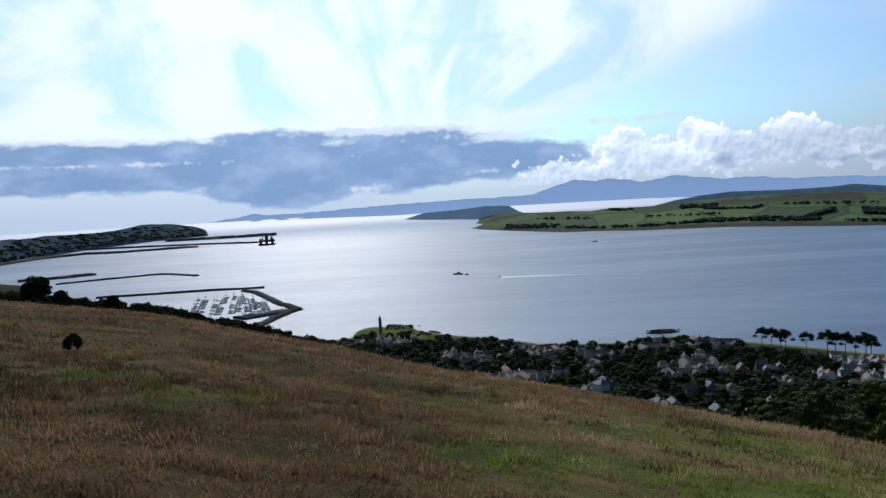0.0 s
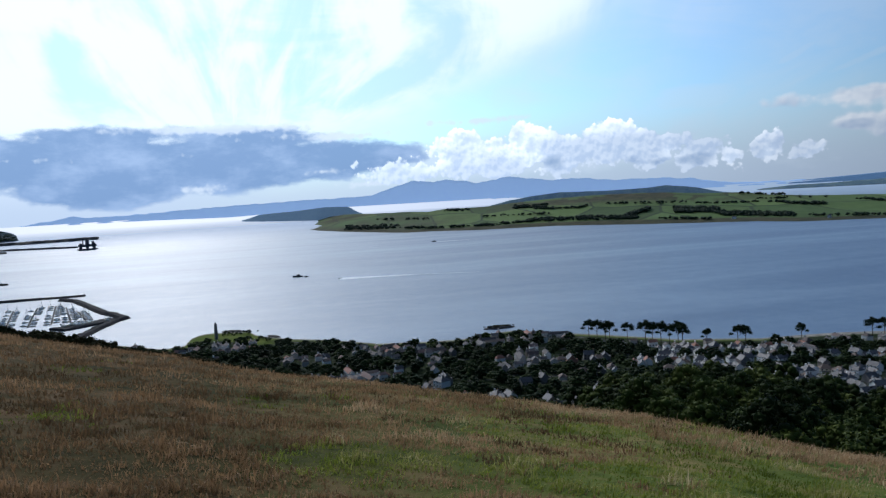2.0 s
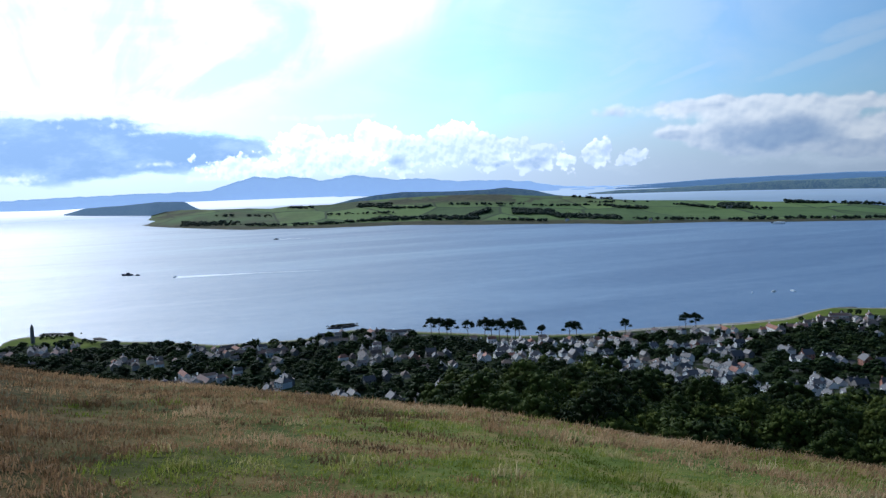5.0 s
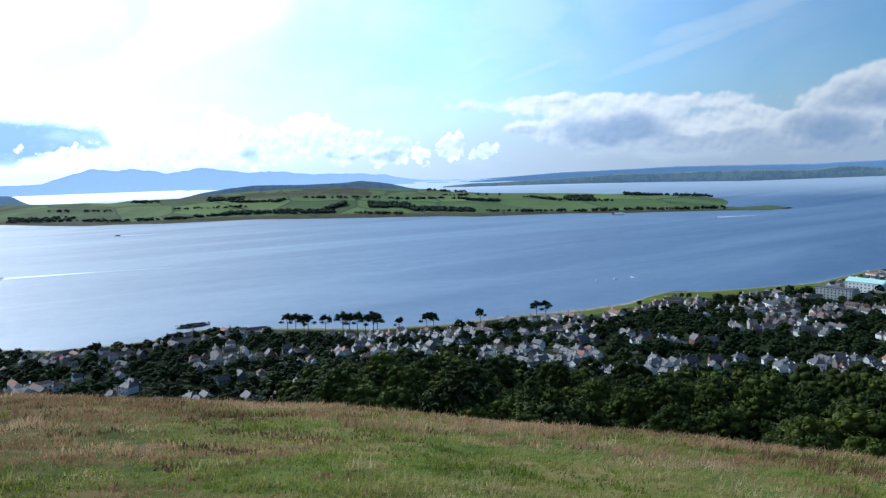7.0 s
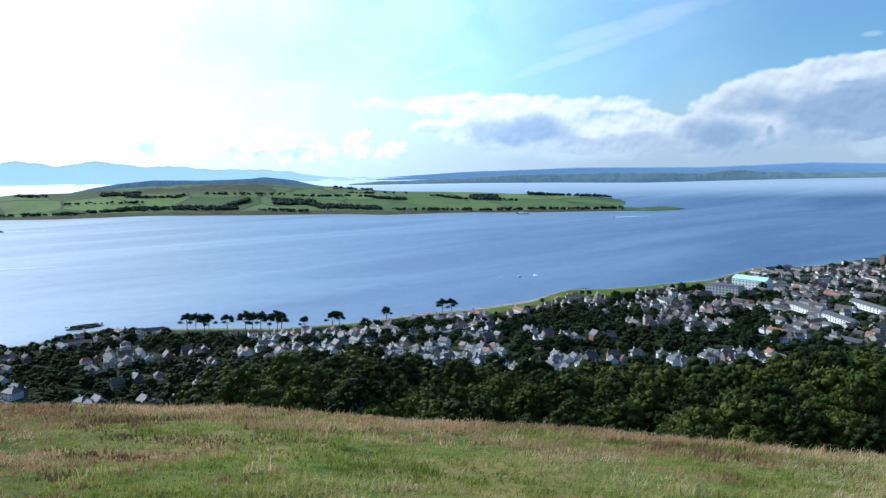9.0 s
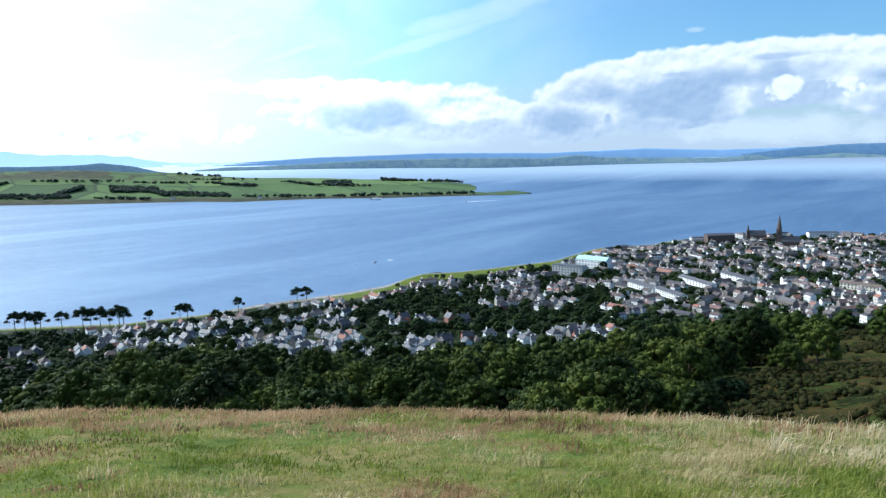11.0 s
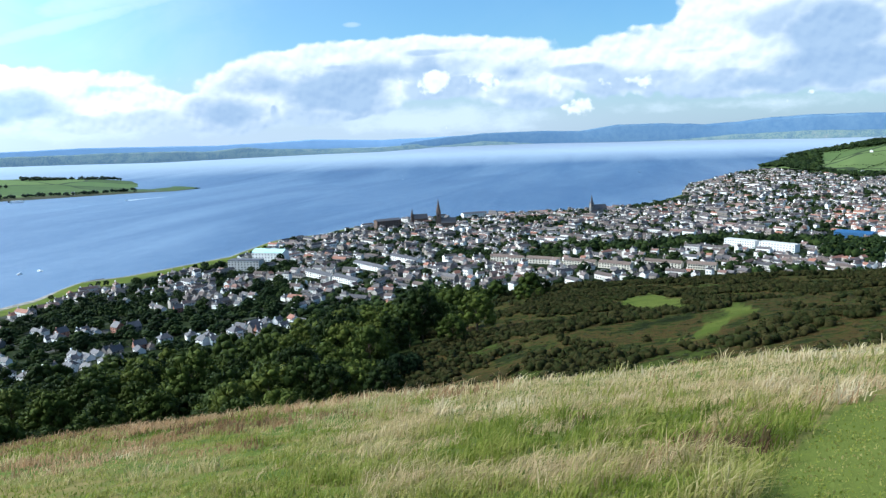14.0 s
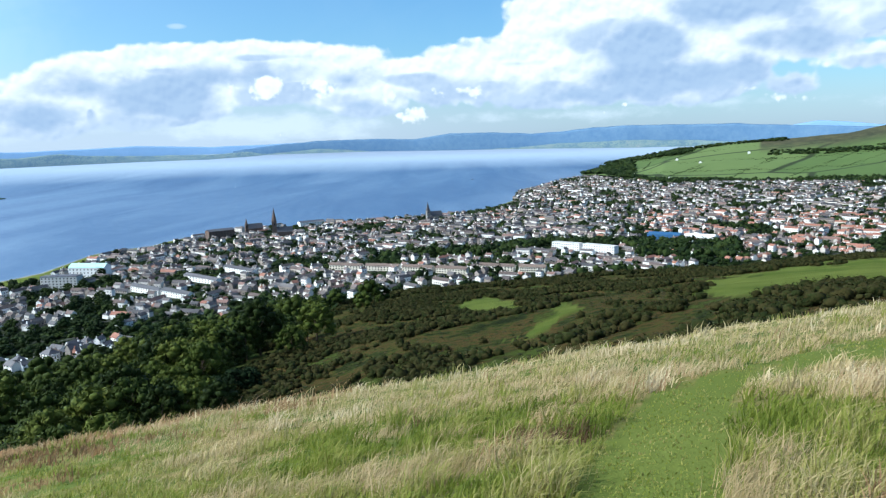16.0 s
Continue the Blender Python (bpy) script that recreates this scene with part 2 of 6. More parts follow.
# ---- materials ----
def material(name, colours, scale=1.0, rough=0.9, bump=0.0, spread=0.0, metal=0.0, spec=0.3, fine=8.0, island=False, glow=None):
    """Colours along a two-scale noise (metres) or, with spread, object by object; island: piece by piece."""
    mt = bpy.data.materials.new(name)
    mt.use_nodes = True
    n = nodes_of(mt.node_tree)
    pos = n("ShaderNodeNewGeometry").outputs["Position"]
    big = n("ShaderNodeTexNoise", {"Vector": pos, "Scale": 1 / scale, "Detail": 5.0, "Roughness": 0.6}).outputs[0]
    small = n("ShaderNodeTexNoise", {"Vector": pos, "Scale": fine / scale, "Detail": 4.0, "Roughness": 0.65}).outputs[0]
    f = n("ShaderNodeMath", {0: big, 1: small}, operation="ADD").outputs[0]
    f = n("ShaderNodeMapRange", {0: f, 1: 0.72, 2: 1.28}).outputs[0]
    if spread:
        r = n("ShaderNodeNewGeometry").outputs["Random Per Island"] if island else n("ShaderNodeObjectInfo").outputs["Random"]
        f = n("ShaderNodeMix", {0: spread, 2: f, 3: r}, data_type="FLOAT").outputs[0]
    k = len(colours)
    col = ramp(n, f, [(i / max(1, k - 1), c) for i, c in enumerate(colours)])
    b = n("ShaderNodeBsdfPrincipled", {"Base Color": col, "Roughness": rough, "Metallic": metal, "Specular IOR Level": spec})
    if bump:
        b_n = n("ShaderNodeBump", {"Height": small, "Strength": 0.7, "Distance": bump})
        mt.node_tree.links.new(b_n.outputs[0], b.inputs["Normal"])
    if glow:
        b.inputs["Emission Color"].default_value, b.inputs["Emission Strength"].default_value = (*glow[:3], 1), glow[3]
    n("ShaderNodeOutputMaterial", {"Surface": b.outputs[0]})
    return mt


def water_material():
    """Wind-roughened sea; the far sea, drawn in towards the horizon, is a pale matt backdrop that ends in bright,
    glowing haze. The sun's glare is painted on it: silver below the sun and bluer away from it.
    """
    mt = bpy.data.materials.new("sea_water")
    mt.use_nodes = True
    n = nodes_of(mt.node_tree)
    pos = n("ShaderNodeNewGeometry").outputs["Position"]
    far = n("ShaderNodeMapping", {"Vector": pos, "Rotation": (0, 0, radians(30)), "Scale": (0.0008, 0.004, 0.0)}).outputs[0]
    slick = n("ShaderNodeTexNoise", {"Vector": far, "Scale": 1.0, "Detail": 6.0, "Roughness": 0.6, "Distortion": 0.8}).outputs[0]
    swell = n("ShaderNodeTexNoise", {"Vector": pos, "Scale": 0.10, "Detail": 6.0, "Roughness": 0.75}).outputs[0]
    slicks = n("ShaderNodeMapRange", {0: slick, 1: 0.35, 2: 0.7, 3: 0.47, 4: 0.41}).outputs[0]
    gusts = n("ShaderNodeTexNoise", {"Vector": pos, "Scale": 0.035, "Detail": 8.0, "Roughness": 0.8}).outputs[0]
    slicks = n("ShaderNodeMath", {0: slicks, 1: n("ShaderNodeMapRange", {0: gusts, 1: 0.3, 2: 0.7, 3: -0.05, 4: 0.05}).outputs[0]}, operation="ADD").outputs[0]
    ripple = n("ShaderNodeBump", {"Height": swell, "Strength": 1.0, "Distance": 0.8}).outputs[0]
    col = ramp(n, slick, [(0.3, (0.036, 0.080, 0.165)), (0.47, (0.058, 0.112, 0.20)), (0.66, (0.10, 0.16, 0.25))])
    b = n("ShaderNodeBsdfPrincipled", {"Base Color": col, "Roughness": slicks, "IOR": 1.333, "Specular IOR Level": 1.0, "Normal": ripple})
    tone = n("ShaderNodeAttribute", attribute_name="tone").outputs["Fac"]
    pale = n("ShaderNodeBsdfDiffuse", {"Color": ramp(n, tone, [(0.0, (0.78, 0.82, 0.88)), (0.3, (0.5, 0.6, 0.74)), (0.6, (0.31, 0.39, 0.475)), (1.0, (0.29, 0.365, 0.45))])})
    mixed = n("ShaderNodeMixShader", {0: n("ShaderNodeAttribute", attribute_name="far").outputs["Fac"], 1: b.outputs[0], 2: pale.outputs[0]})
    # horizon haze as emission, brightest below the sun
    glowing_haze = n("ShaderNodeEmission", {"Color": ramp(n, tone, [(0.0, (0.96, 0.98, 1.0)), (0.22, (0.70, 0.75, 0.83)), (0.44, (0.38, 0.48, 0.60)), (0.67, (0.21, 0.29, 0.40)), (1.0, (0.15, 0.195, 0.27))]), "Strength": 2.4})
    mixed = n("ShaderNodeMixShader", {0: n("ShaderNodeAttribute", attribute_name="haze").outputs["Fac"], 1: mixed.outputs[0], 2: glowing_haze.outputs[0]})
    n("ShaderNodeOutputMaterial", {"Surface": mixed.outputs[0]})
    return mt


def ground_material():
    """Hill grass, wood floor, moor, town ground, lawn and shore, by the zones stored in the mesh."""
    mt = bpy.data.materials.new("hillside_ground")
    mt.use_nodes = True
    n = nodes_of(mt.node_tree)
    pos = n("ShaderNodeNewGeometry").outputs["Position"]

    def noise_at(scale, detail=5.0, rough=0.6):
        return n("ShaderNodeTexNoise", {"Vector": pos, "Scale": scale, "Detail": detail, "Roughness": rough}).outputs[0]

    def zone(name):
        return n("ShaderNodeAttribute", attribute_name=name).outputs["Fac"]

    def mix(f, a, b):
        return n("ShaderNodeMix", {0: f, 6: a, 7: b}, data_type="RGBA").outputs[2]

    patch, mid, fine = noise_at(0.22), noise_at(1.6), noise_at(14.0, 4.0, 0.7)
    f = n("ShaderNodeMath", {0: n("ShaderNodeMath", {0: patch, 1: mid}, operation="ADD").outputs[0], 1: 0.5}, operation="MULTIPLY").outputs[0]
    turf = ramp(n, f, [(0.36, (0.05, 0.075, 0.016)), (0.46, (0.10, 0.125, 0.028)), (0.54, (0.15, 0.13, 0.045)), (0.64, (0.24, 0.18, 0.08))])
    # brown turf, darkened further to put backlit shade into the colour
    shaded_turf = ramp(n, f, [(0.38, (0.026, 0.022, 0.011)), (0.5, (0.07, 0.047, 0.024)), (0.62, (0.12, 0.075, 0.042))])
    turf = mix(n("ShaderNodeMath", {0: zone("dull"), 1: 0.9}, operation="MULTIPLY").outputs[0], turf, shaded_turf)
    wood = ramp(n, noise_at(0.05), [(0.35, (0.012, 0.022, 0.006)), (0.65, (0.03, 0.05, 0.012))])
    heath = n("ShaderNodeMix", {0: 0.38, 2: noise_at(0.022, 8.0, 0.68), 3: noise_at(0.16, 7.0, 0.75)}, data_type="FLOAT").outputs[0]
    heath = n("ShaderNodeMapRange", {0: heath, 1: 0.36, 2: 0.64, 3: 0.28, 4: 0.72}).outputs[0]
    moor = ramp(n, heath, [(0.34, (0.010, 0.014, 0.005)), (0.42, (0.021, 0.027, 0.008)), (0.46, (0.036, 0.050, 0.010)), (0.50, (0.075, 0.043, 0.017)), (0.55, (0.024, 0.029, 0.008)), (0.62, (0.046, 0.062, 0.013))])
    town = ramp(n, noise_at(0.06, 6.0, 0.7), [(0.40, (0.012, 0.02, 0.007)), (0.52, (0.022, 0.03, 0.012)), (0.62, (0.06, 0.06, 0.058)), (0.74, (0.14, 0.135, 0.13))])
    lawn = ramp(n, noise_at(0.03, 6.0), [(0.35, (0.068, 0.095, 0.017)), (0.65, (0.115, 0.135, 0.03))])
    beach = ramp(n, noise_at(0.2), [(0.35, (0.13, 0.12, 0.105)), (0.65, (0.34, 0.31, 0.27))])
    col = mix(zone("wood"), turf, wood)
    col = mix(zone("moor"), col, moor)
    col = mix(zone("town"), col, town)
    col = mix(zone("lawn"), col, lawn)
    col = mix(zone("beach"), col, beach)
    bump = n("ShaderNodeBump", {"Height": fine, "Strength": 0.6, "Distance": 0.06}).outputs[0]
    bump = n("ShaderNodeBump", {"Height": noise_at(0.55, 5.0, 0.75), "Strength": zone("moor"), "Distance": 1.4, "Normal": bump}).outputs[0]
    b = n("ShaderNodeBsdfPrincipled", {"Base Color": col, "Roughness": 0.95, "Specular IOR Level": 0.02, "Normal": bump})
    n("ShaderNodeOutputMaterial", {"Surface": b.outputs[0]})
    return mt


def field_material(name, size, turn, shades, hedge=None):
    """Pasture in fields: voronoi cells, each with a green of its own, darker hedge lines between them."""
    mt = bpy.data.materials.new(name)
    mt.use_nodes = True
    n = nodes_of(mt.node_tree)
    pos = n("ShaderNodeNewGeometry").outputs["Position"]
    flat = n("ShaderNodeMapping", {"Vector": pos, "Rotation": (0, 0, radians(turn)), "Scale": (1 / size, 0.55 / size, 0.0)}).outputs[0]
    wob = n("ShaderNodeTexNoise", {"Vector": flat, "Scale": 1.5, "Detail": 2.0}).outputs["Color"]
    flat = n("ShaderNodeMix", {0: 0.12, 4: flat, 5: wob}, data_type="VECTOR").outputs[1]
    cell = n("ShaderNodeTexVoronoi", {"Vector": flat, "Scale": 1.0, "Randomness": 0.8}, voronoi_dimensions="2D")
    edge = n("ShaderNodeTexVoronoi", {"Vector": flat, "Scale": 1.0, "Randomness": 0.8}, voronoi_dimensions="2D", feature="DISTANCE_TO_EDGE").outputs["Distance"]
    one = n("ShaderNodeSeparateColor", {0: cell.outputs["Color"]}).outputs[0]
    grain = n("ShaderNodeTexNoise", {"Vector": pos, "Scale": 0.02, "Detail": 8.0, "Roughness": 0.7}).outputs[0]
    f = n("ShaderNodeMix", {0: 0.35, 2: one, 3: grain}, data_type="FLOAT").outputs[0]
    col = ramp(n, f, [(i / (len(shades) - 1), c) for i, c in enumerate(shades)])
    if hedge:
        line = n("ShaderNodeMapRange", {0: edge, 1: 0.012, 2: 0.03, 3: 1.0, 4: 0.0}).outputs[0]
        col = n("ShaderNodeMix", {0: line, 6: col, 7: (*hedge, 1)}, data_type="RGBA").outputs[2]
    rough_ground = n("ShaderNodeAttribute", attribute_name="rough").outputs["Fac"]
    scrub = ramp(n, grain, [(0.35, (0.028, 0.034, 0.02)), (0.65, (0.075, 0.07, 0.036))])
    col = n("ShaderNodeMix", {0: rough_ground, 6: col, 7: scrub}, data_type="RGBA").outputs[2]
    b = n("ShaderNodeBsdfPrincipled", {"Base Color": col, "Roughness": 0.95, "Specular IOR Level": 0.1})
    n("ShaderNodeOutputMaterial", {"Surface": b.outputs[0]})
    return mt


def blade_material(name, stops):
    """Grass blades: the colour changes blade by blade and in patches over the hill."""
    mt = bpy.data.materials.new(name)
    mt.use_nodes = True
    n = nodes_of(mt.node_tree)
    g = n("ShaderNodeNewGeometry")
    tone = n("ShaderNodeAttribute", attribute_name="tone").outputs["Fac"]
    f = n("ShaderNodeMix", {0: 0.3, 2: tone, 3: g.outputs["Random Per Island"]}, data_type="FLOAT").outputs[0]
    col = ramp(n, f, stops)
    b = n("ShaderNodeBsdfPrincipled", {"Base Color": col, "Roughness": 0.6, "Specular IOR Level": 0.12})
    t = n("ShaderNodeBsdfTranslucent", {"Color": col})
    mixed = n("ShaderNodeMixShader", {0: 0.45, 1: b.outputs[0], 2: t.outputs[0]})
    n("ShaderNodeOutputMaterial", {"Surface": mixed.outputs[0]})
    return mt


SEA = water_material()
GROUND = ground_material()
FOAM = material("foam", [(0.7, 0.75, 0.8), (0.85, 0.88, 0.9)], 3.0, 0.8)
ISLAND = field_material("island_fields", 230.0, 20.0, [(0.042, 0.06, 0.03), (0.06, 0.10, 0.034), (0.112, 0.165, 0.052), (0.07, 0.12, 0.042), (0.09, 0.11, 0.05)], (0.04, 0.06, 0.03))
FARMHILL = field_material("hill_fields", 300.0, -25.0, [(0.055, 0.085, 0.03), (0.075, 0.115, 0.035), (0.105, 0.145, 0.05), (0.08, 0.12, 0.035)], (0.025, 0.035, 0.015))
ROCK = material("shore_rock", [(0.03, 0.03, 0.03), (0.085, 0.078, 0.07)], 6.0, 0.95, 0.3)
BANK = material("breakwater_stone", [(0.022, 0.022, 0.024), (0.065, 0.06, 0.058)], 4.0, 0.95, 0.3, spec=0.05)
# aerial haze is painted into these: bluish base colours that also glow
HAZE_FAR = material("haze_glow_mountains", [(0.12, 0.20, 0.36), (0.16, 0.25, 0.42)], 500.0, 1.0, spec=0.0, glow=(0.34, 0.50, 0.74, 1.35))
HAZE_EAST = material("haze_glow_ridge", [(0.10, 0.18, 0.30), (0.14, 0.22, 0.34)], 500.0, 1.0, spec=0.0, glow=(0.20, 0.34, 0.54, 0.62))
HAZE_MID = material("haze_glow_hills", [(0.07, 0.13, 0.22), (0.11, 0.18, 0.26)], 260.0, 1.0, spec=0.0, glow=(0.12, 0.23, 0.40, 0.21))
HAZE_ISLE = material("haze_glow_island", [(0.10, 0.14, 0.17), (0.15, 0.19, 0.20)], 90.0, 1.0, spec=0.0, glow=(0.17, 0.27, 0.40, 0.75))
HAZE_NEAR = material("haze_glow_shore", [(0.035, 0.065, 0.085), (0.07, 0.11, 0.11), (0.05, 0.085, 0.10), (0.17, 0.22, 0.15), (0.06, 0.09, 0.10), (0.26, 0.25, 0.2)], 60.0, 1.0, spec=0.0, glow=(0.13, 0.21, 0.33, 0.6))
HAZE_HEADLAND = material("haze_glow_headland", [(0.02, 0.03, 0.035), (0.05, 0.065, 0.06), (0.10, 0.115, 0.085)], 70.0, 1.0, spec=0.0, glow=(0.10, 0.15, 0.24, 0.35))
LEAF = material("tree_leaves", [(0.009, 0.015, 0.004), (0.018, 0.029, 0.006), (0.034, 0.049, 0.009), (0.056, 0.074, 0.013), (0.10, 0.112, 0.022)], 9.0, 0.6, spread=0.75, spec=0.04, fine=9.0, bump=0.4)
DARKLEAF = material("dark_conifer_leaves", [(0.008, 0.016, 0.007), (0.018, 0.032, 0.012)], 6.0, 0.7, spec=0.03, fine=8.0, bump=0.8)
BARK = material("bark", [(0.045, 0.032, 0.022), (0.11, 0.08, 0.055)], 0.8, 0.95, 0.03)
SCRUB = material("gorse_scrub", [(0.008, 0.012, 0.004), (0.016, 0.022, 0.006), (0.030, 0.025, 0.009), (0.024, 0.031, 0.008)], 3.0, 0.85, spread=0.4, spec=0.03, island=True)
WALLS = [material("white_render", [(0.66, 0.65, 0.63), (0.80, 0.79, 0.77)], 4.0, 0.85), material("cream_render", [(0.50, 0.46, 0.38), (0.62, 0.57, 0.48)], 4.0, 0.85),
         material("grey_stone", [(0.12, 0.11, 0.105), (0.24, 0.22, 0.205)], 1.5, 0.9), material("red_sandstone", [(0.22, 0.10, 0.075), (0.34, 0.17, 0.12)], 1.5, 0.9)]
ROOFS = [material("grey_slate", [(0.04, 0.04, 0.046), (0.095, 0.09, 0.098)], 2.5, 0.6, spread=0.5, spec=0.3), material("brown_tile", [(0.09, 0.065, 0.055), (0.17, 0.125, 0.10)], 2.5, 0.8, spread=0.4),
         material("red_tile", [(0.17, 0.075, 0.052), (0.27, 0.125, 0.088)], 2.5, 0.8, spread=0.4)]
PANE = material("window_glass", [(0.02, 0.025, 0.03), (0.04, 0.045, 0.05)], 2.0, 0.15, spec=0.6)
TOWNWALL = material("town_walls", [(0.13, 0.115, 0.10), (0.24, 0.205, 0.18), (0.46, 0.42, 0.38), (0.72, 0.70, 0.67), (0.82, 0.81, 0.79)], 8.0, 0.85, spread=0.9, island=True)
TOWNROOF = material("town_roofs", [(0.038, 0.037, 0.042), (0.068, 0.064, 0.068), (0.085, 0.06, 0.052), (0.105, 0.10, 0.103), (0.20, 0.095, 0.068)], 6.0, 0.8, spread=0.85, island=True)
STEEL = material("dark_steel", [(0.04, 0.045, 0.055), (0.09, 0.09, 0.10)], 4.0, 0.6, metal=0.3)
HULL = material("white_hull", [(0.72, 0.73, 0.74), (0.82, 0.82, 0.82)], 2.0, 0.4)


# ---- building helpers ----
def spot(az, r, z):
    a = radians(az)
    return r * math.sin(a), r * math.cos(a), z


def fold(dist):
    """Everything past 3.2 km is drawn in along its own sight line, so that the horizon still lies inside the 5 km that the camera sees."""
    return dist if dist <= 3200 else 3200 + 1650 * (1 - math.exp(-(dist - 3200) / 2600))


def table(points):
    xs, ys = np.array([p[0] for p in points], float), np.array([p[1] for p in points], float)
    return lambda v: np.interp(v, xs, ys)


def soft_table(points, width=1.2):
    """The same, rounded off."""
    raw = table(points)
    return lambda v: (raw(np.asarray(v) - width) + 2 * raw(v) + raw(np.asarray(v) + width)) / 4


def fbm(x, y, scale, octaves=4, seed=0.0):
    return noise.fractal(Vector((x / scale, y / scale, seed)), 1.0, 2.0, octaves)


def mesh_of(name, verts, faces, mats, slots=None, smooth=False):
    me = bpy.data.meshes.new(name)
    me.from_pydata([tuple(v) for v in verts] if not isinstance(verts, np.ndarray) else verts.tolist(), [], faces if isinstance(faces, list) else faces.tolist())
    for mt in mats if isinstance(mats, (list, tuple)) else [mats]:
        me.materials.append(mt)
    if slots is not None:
        me.polygons.foreach_set("material_index", np.array(slots, dtype=np.int32))
    if smooth:
        me.polygons.foreach_set("use_smooth", np.ones(len(me.polygons), dtype=bool))
    me.update()
    return me


def store(me, name, values):
    at = me.attributes.new(name, "FLOAT", "POINT")
    at.data.foreach_set("value", np.asarray(values, dtype=np.float32))


def part(name, bm, mat, parent, label=""):
    if isinstance(bm, bmesh.types.BMesh):
        me = bpy.data.meshes.new(name)
        bm.to_mesh(me)
        bm.free()
        me.materials.append(mat)
    else:
        me = bm
    ob = new(name, me)
    ob.parent = parent
    if label:
        ob["label"] = label
    return ob


def grid_faces(rows, cols, wrap=False):
    i, j = np.meshgrid(np.arange(rows - 1), np.arange(cols if wrap else cols - 1), indexing="ij")
    k = (j + 1) % cols
    return np.stack([i * cols + j, i * cols + k, (i + 1) * cols + k, (i + 1) * cols + j], -1).reshape(-1, 4)


def box(bm, x0, x1, y0, y1, z0, z1):
    vs = [bm.verts.new(p) for p in ((x0, y0, z0), (x1, y0, z0), (x1, y1, z0), (x0, y1, z0), (x0, y0, z1), (x1, y0, z1), (x1, y1, z1), (x0, y1, z1))]
    for f in ((3, 2, 1, 0), (4, 5, 6, 7), (0, 1, 5, 4), (1, 2, 6, 5), (2, 3, 7, 6), (3, 0, 4, 7)):
        bm.faces.new([vs[i] for i in f])


def tube(bm, p, q, r0, r1, sides=8):
    p, q = Vector(p), Vector(q)
    turn = (q - p).to_track_quat("Z", "Y").to_matrix()
    rings = []
    for c, r in ((p, r0), (q, r1)):
        rings.append([bm.verts.new(c + turn @ Vector((r * math.cos(k * math.tau / sides), r * math.sin(k * math.tau / sides), 0))) for k in range(sides)])
    for k in range(sides):
        bm.faces.new((rings[0][k], rings[0][(k + 1) % sides], rings[1][(k + 1) % sides], rings[1][k]))
    bm.faces.new(rings[0][::-1])
    bm.faces.new(rings[1])


# ---- the land ----
SHORE = table([(-180, 3000), (-45, 3100), (-32, 2700), (-29, 2350), (-27.5, 1800), (-24, 1350), (-20, 1150), (-15, 1060), (-12, 1000), (-9, 928), (-7.4, 936),
               (-6.9, 995), (-5.8, 1010), (-2.8, 992), (-2.4, 950), (0.1, 905), (2.3, 883), (6.5, 828), (10.7, 819), (13.2, 822), (14.0, 838), (16.8, 860),
               (18.8, 843), (22.2, 824), (29, 787), (34.5, 796), (39.2, 834), (42.7, 855), (45.2, 875), (48.1, 913), (49.7, 963), (50.9, 1000), (53.7, 1010),
               (56, 1035), (59.7, 1088), (61, 1110), (62.7, 1185), (64, 1250), (65.3, 1286), (67.8, 1303), (69, 1354), (72, 1446), (74.1, 1482), (78.4, 1480),
               (82, 1539), (86, 1571), (90.7, 1639), (93.2, 1759), (94.6, 1930), (94.9, 2310), (96, 2430), (97.9, 2766), (99.8, 3100), (104, 3150), (180, 3000)])
EDGE = soft_table([(-180, 600), (-40, 600), (-10, 520), (0, 440), (16, 450), (22, 486), (26, 535), (32, 561), (35, 555), (39, 513), (48, 505), (59, 508), (63, 537), (66, 565), (72, 595), (78, 640), (84, 690), (95, 745), (105, 805), (110.5, 835), (116, 935), (120, 1005), (130, 1050), (180, 900)], 1.0)
CREST = soft_table([(-180, 2), (-125, 9), (-70, 3), (-45, -2.0), (-31, -4.6), (-27.5, -5.4), (-24, -6.0), (-20.4, -6.85), (-16.6, -8.0), (-12.6, -9.2), (-8.4, -10.2), (-4.3, -11.6),
                    (0, -12.6), (4, -13.3), (8.5, -14.2), (12.6, -14.9), (17, -15.6), (20.5, -16.2), (26, -16.75), (30, -17.4), (35, -18.1), (39, -18.6), (43.4, -18.85),
                    (51, -19.15), (57, -19.35), (64, -19.35), (73, -18.95), (81, -18.5), (86, -18.1), (90, -17.7), (93.4, -17.2), (98.4, -16.2), (106.7, -14.7),
                    (110.6, -13.7), (114.2, -12.9), (120, -11.4), (135, -7), (160, -1), (180, 2)])
BROW = soft_table([(-180, 70), (-45, 95), (-25, 85), (-10, 60), (10, 45), (30, 34), (60, 28), (85, 27), (100, 30), (120, 40), (180, 70)], 4.0)
STAND = 1.6


def smooth_max(a, b, k):
    d = np.clip(0.5 + 0.5 * (a - b) / k, 0, 1)
    return b + (a - b) * d + k * d * (1 - d)


def near_hill(az, r):
    b = STAND / BROW(az) ** 2
    a = -math.tan(radians(CREST(az))) - 2 * math.sqrt(STAND * b)
    return H - (STAND + a * r + b * r * r)


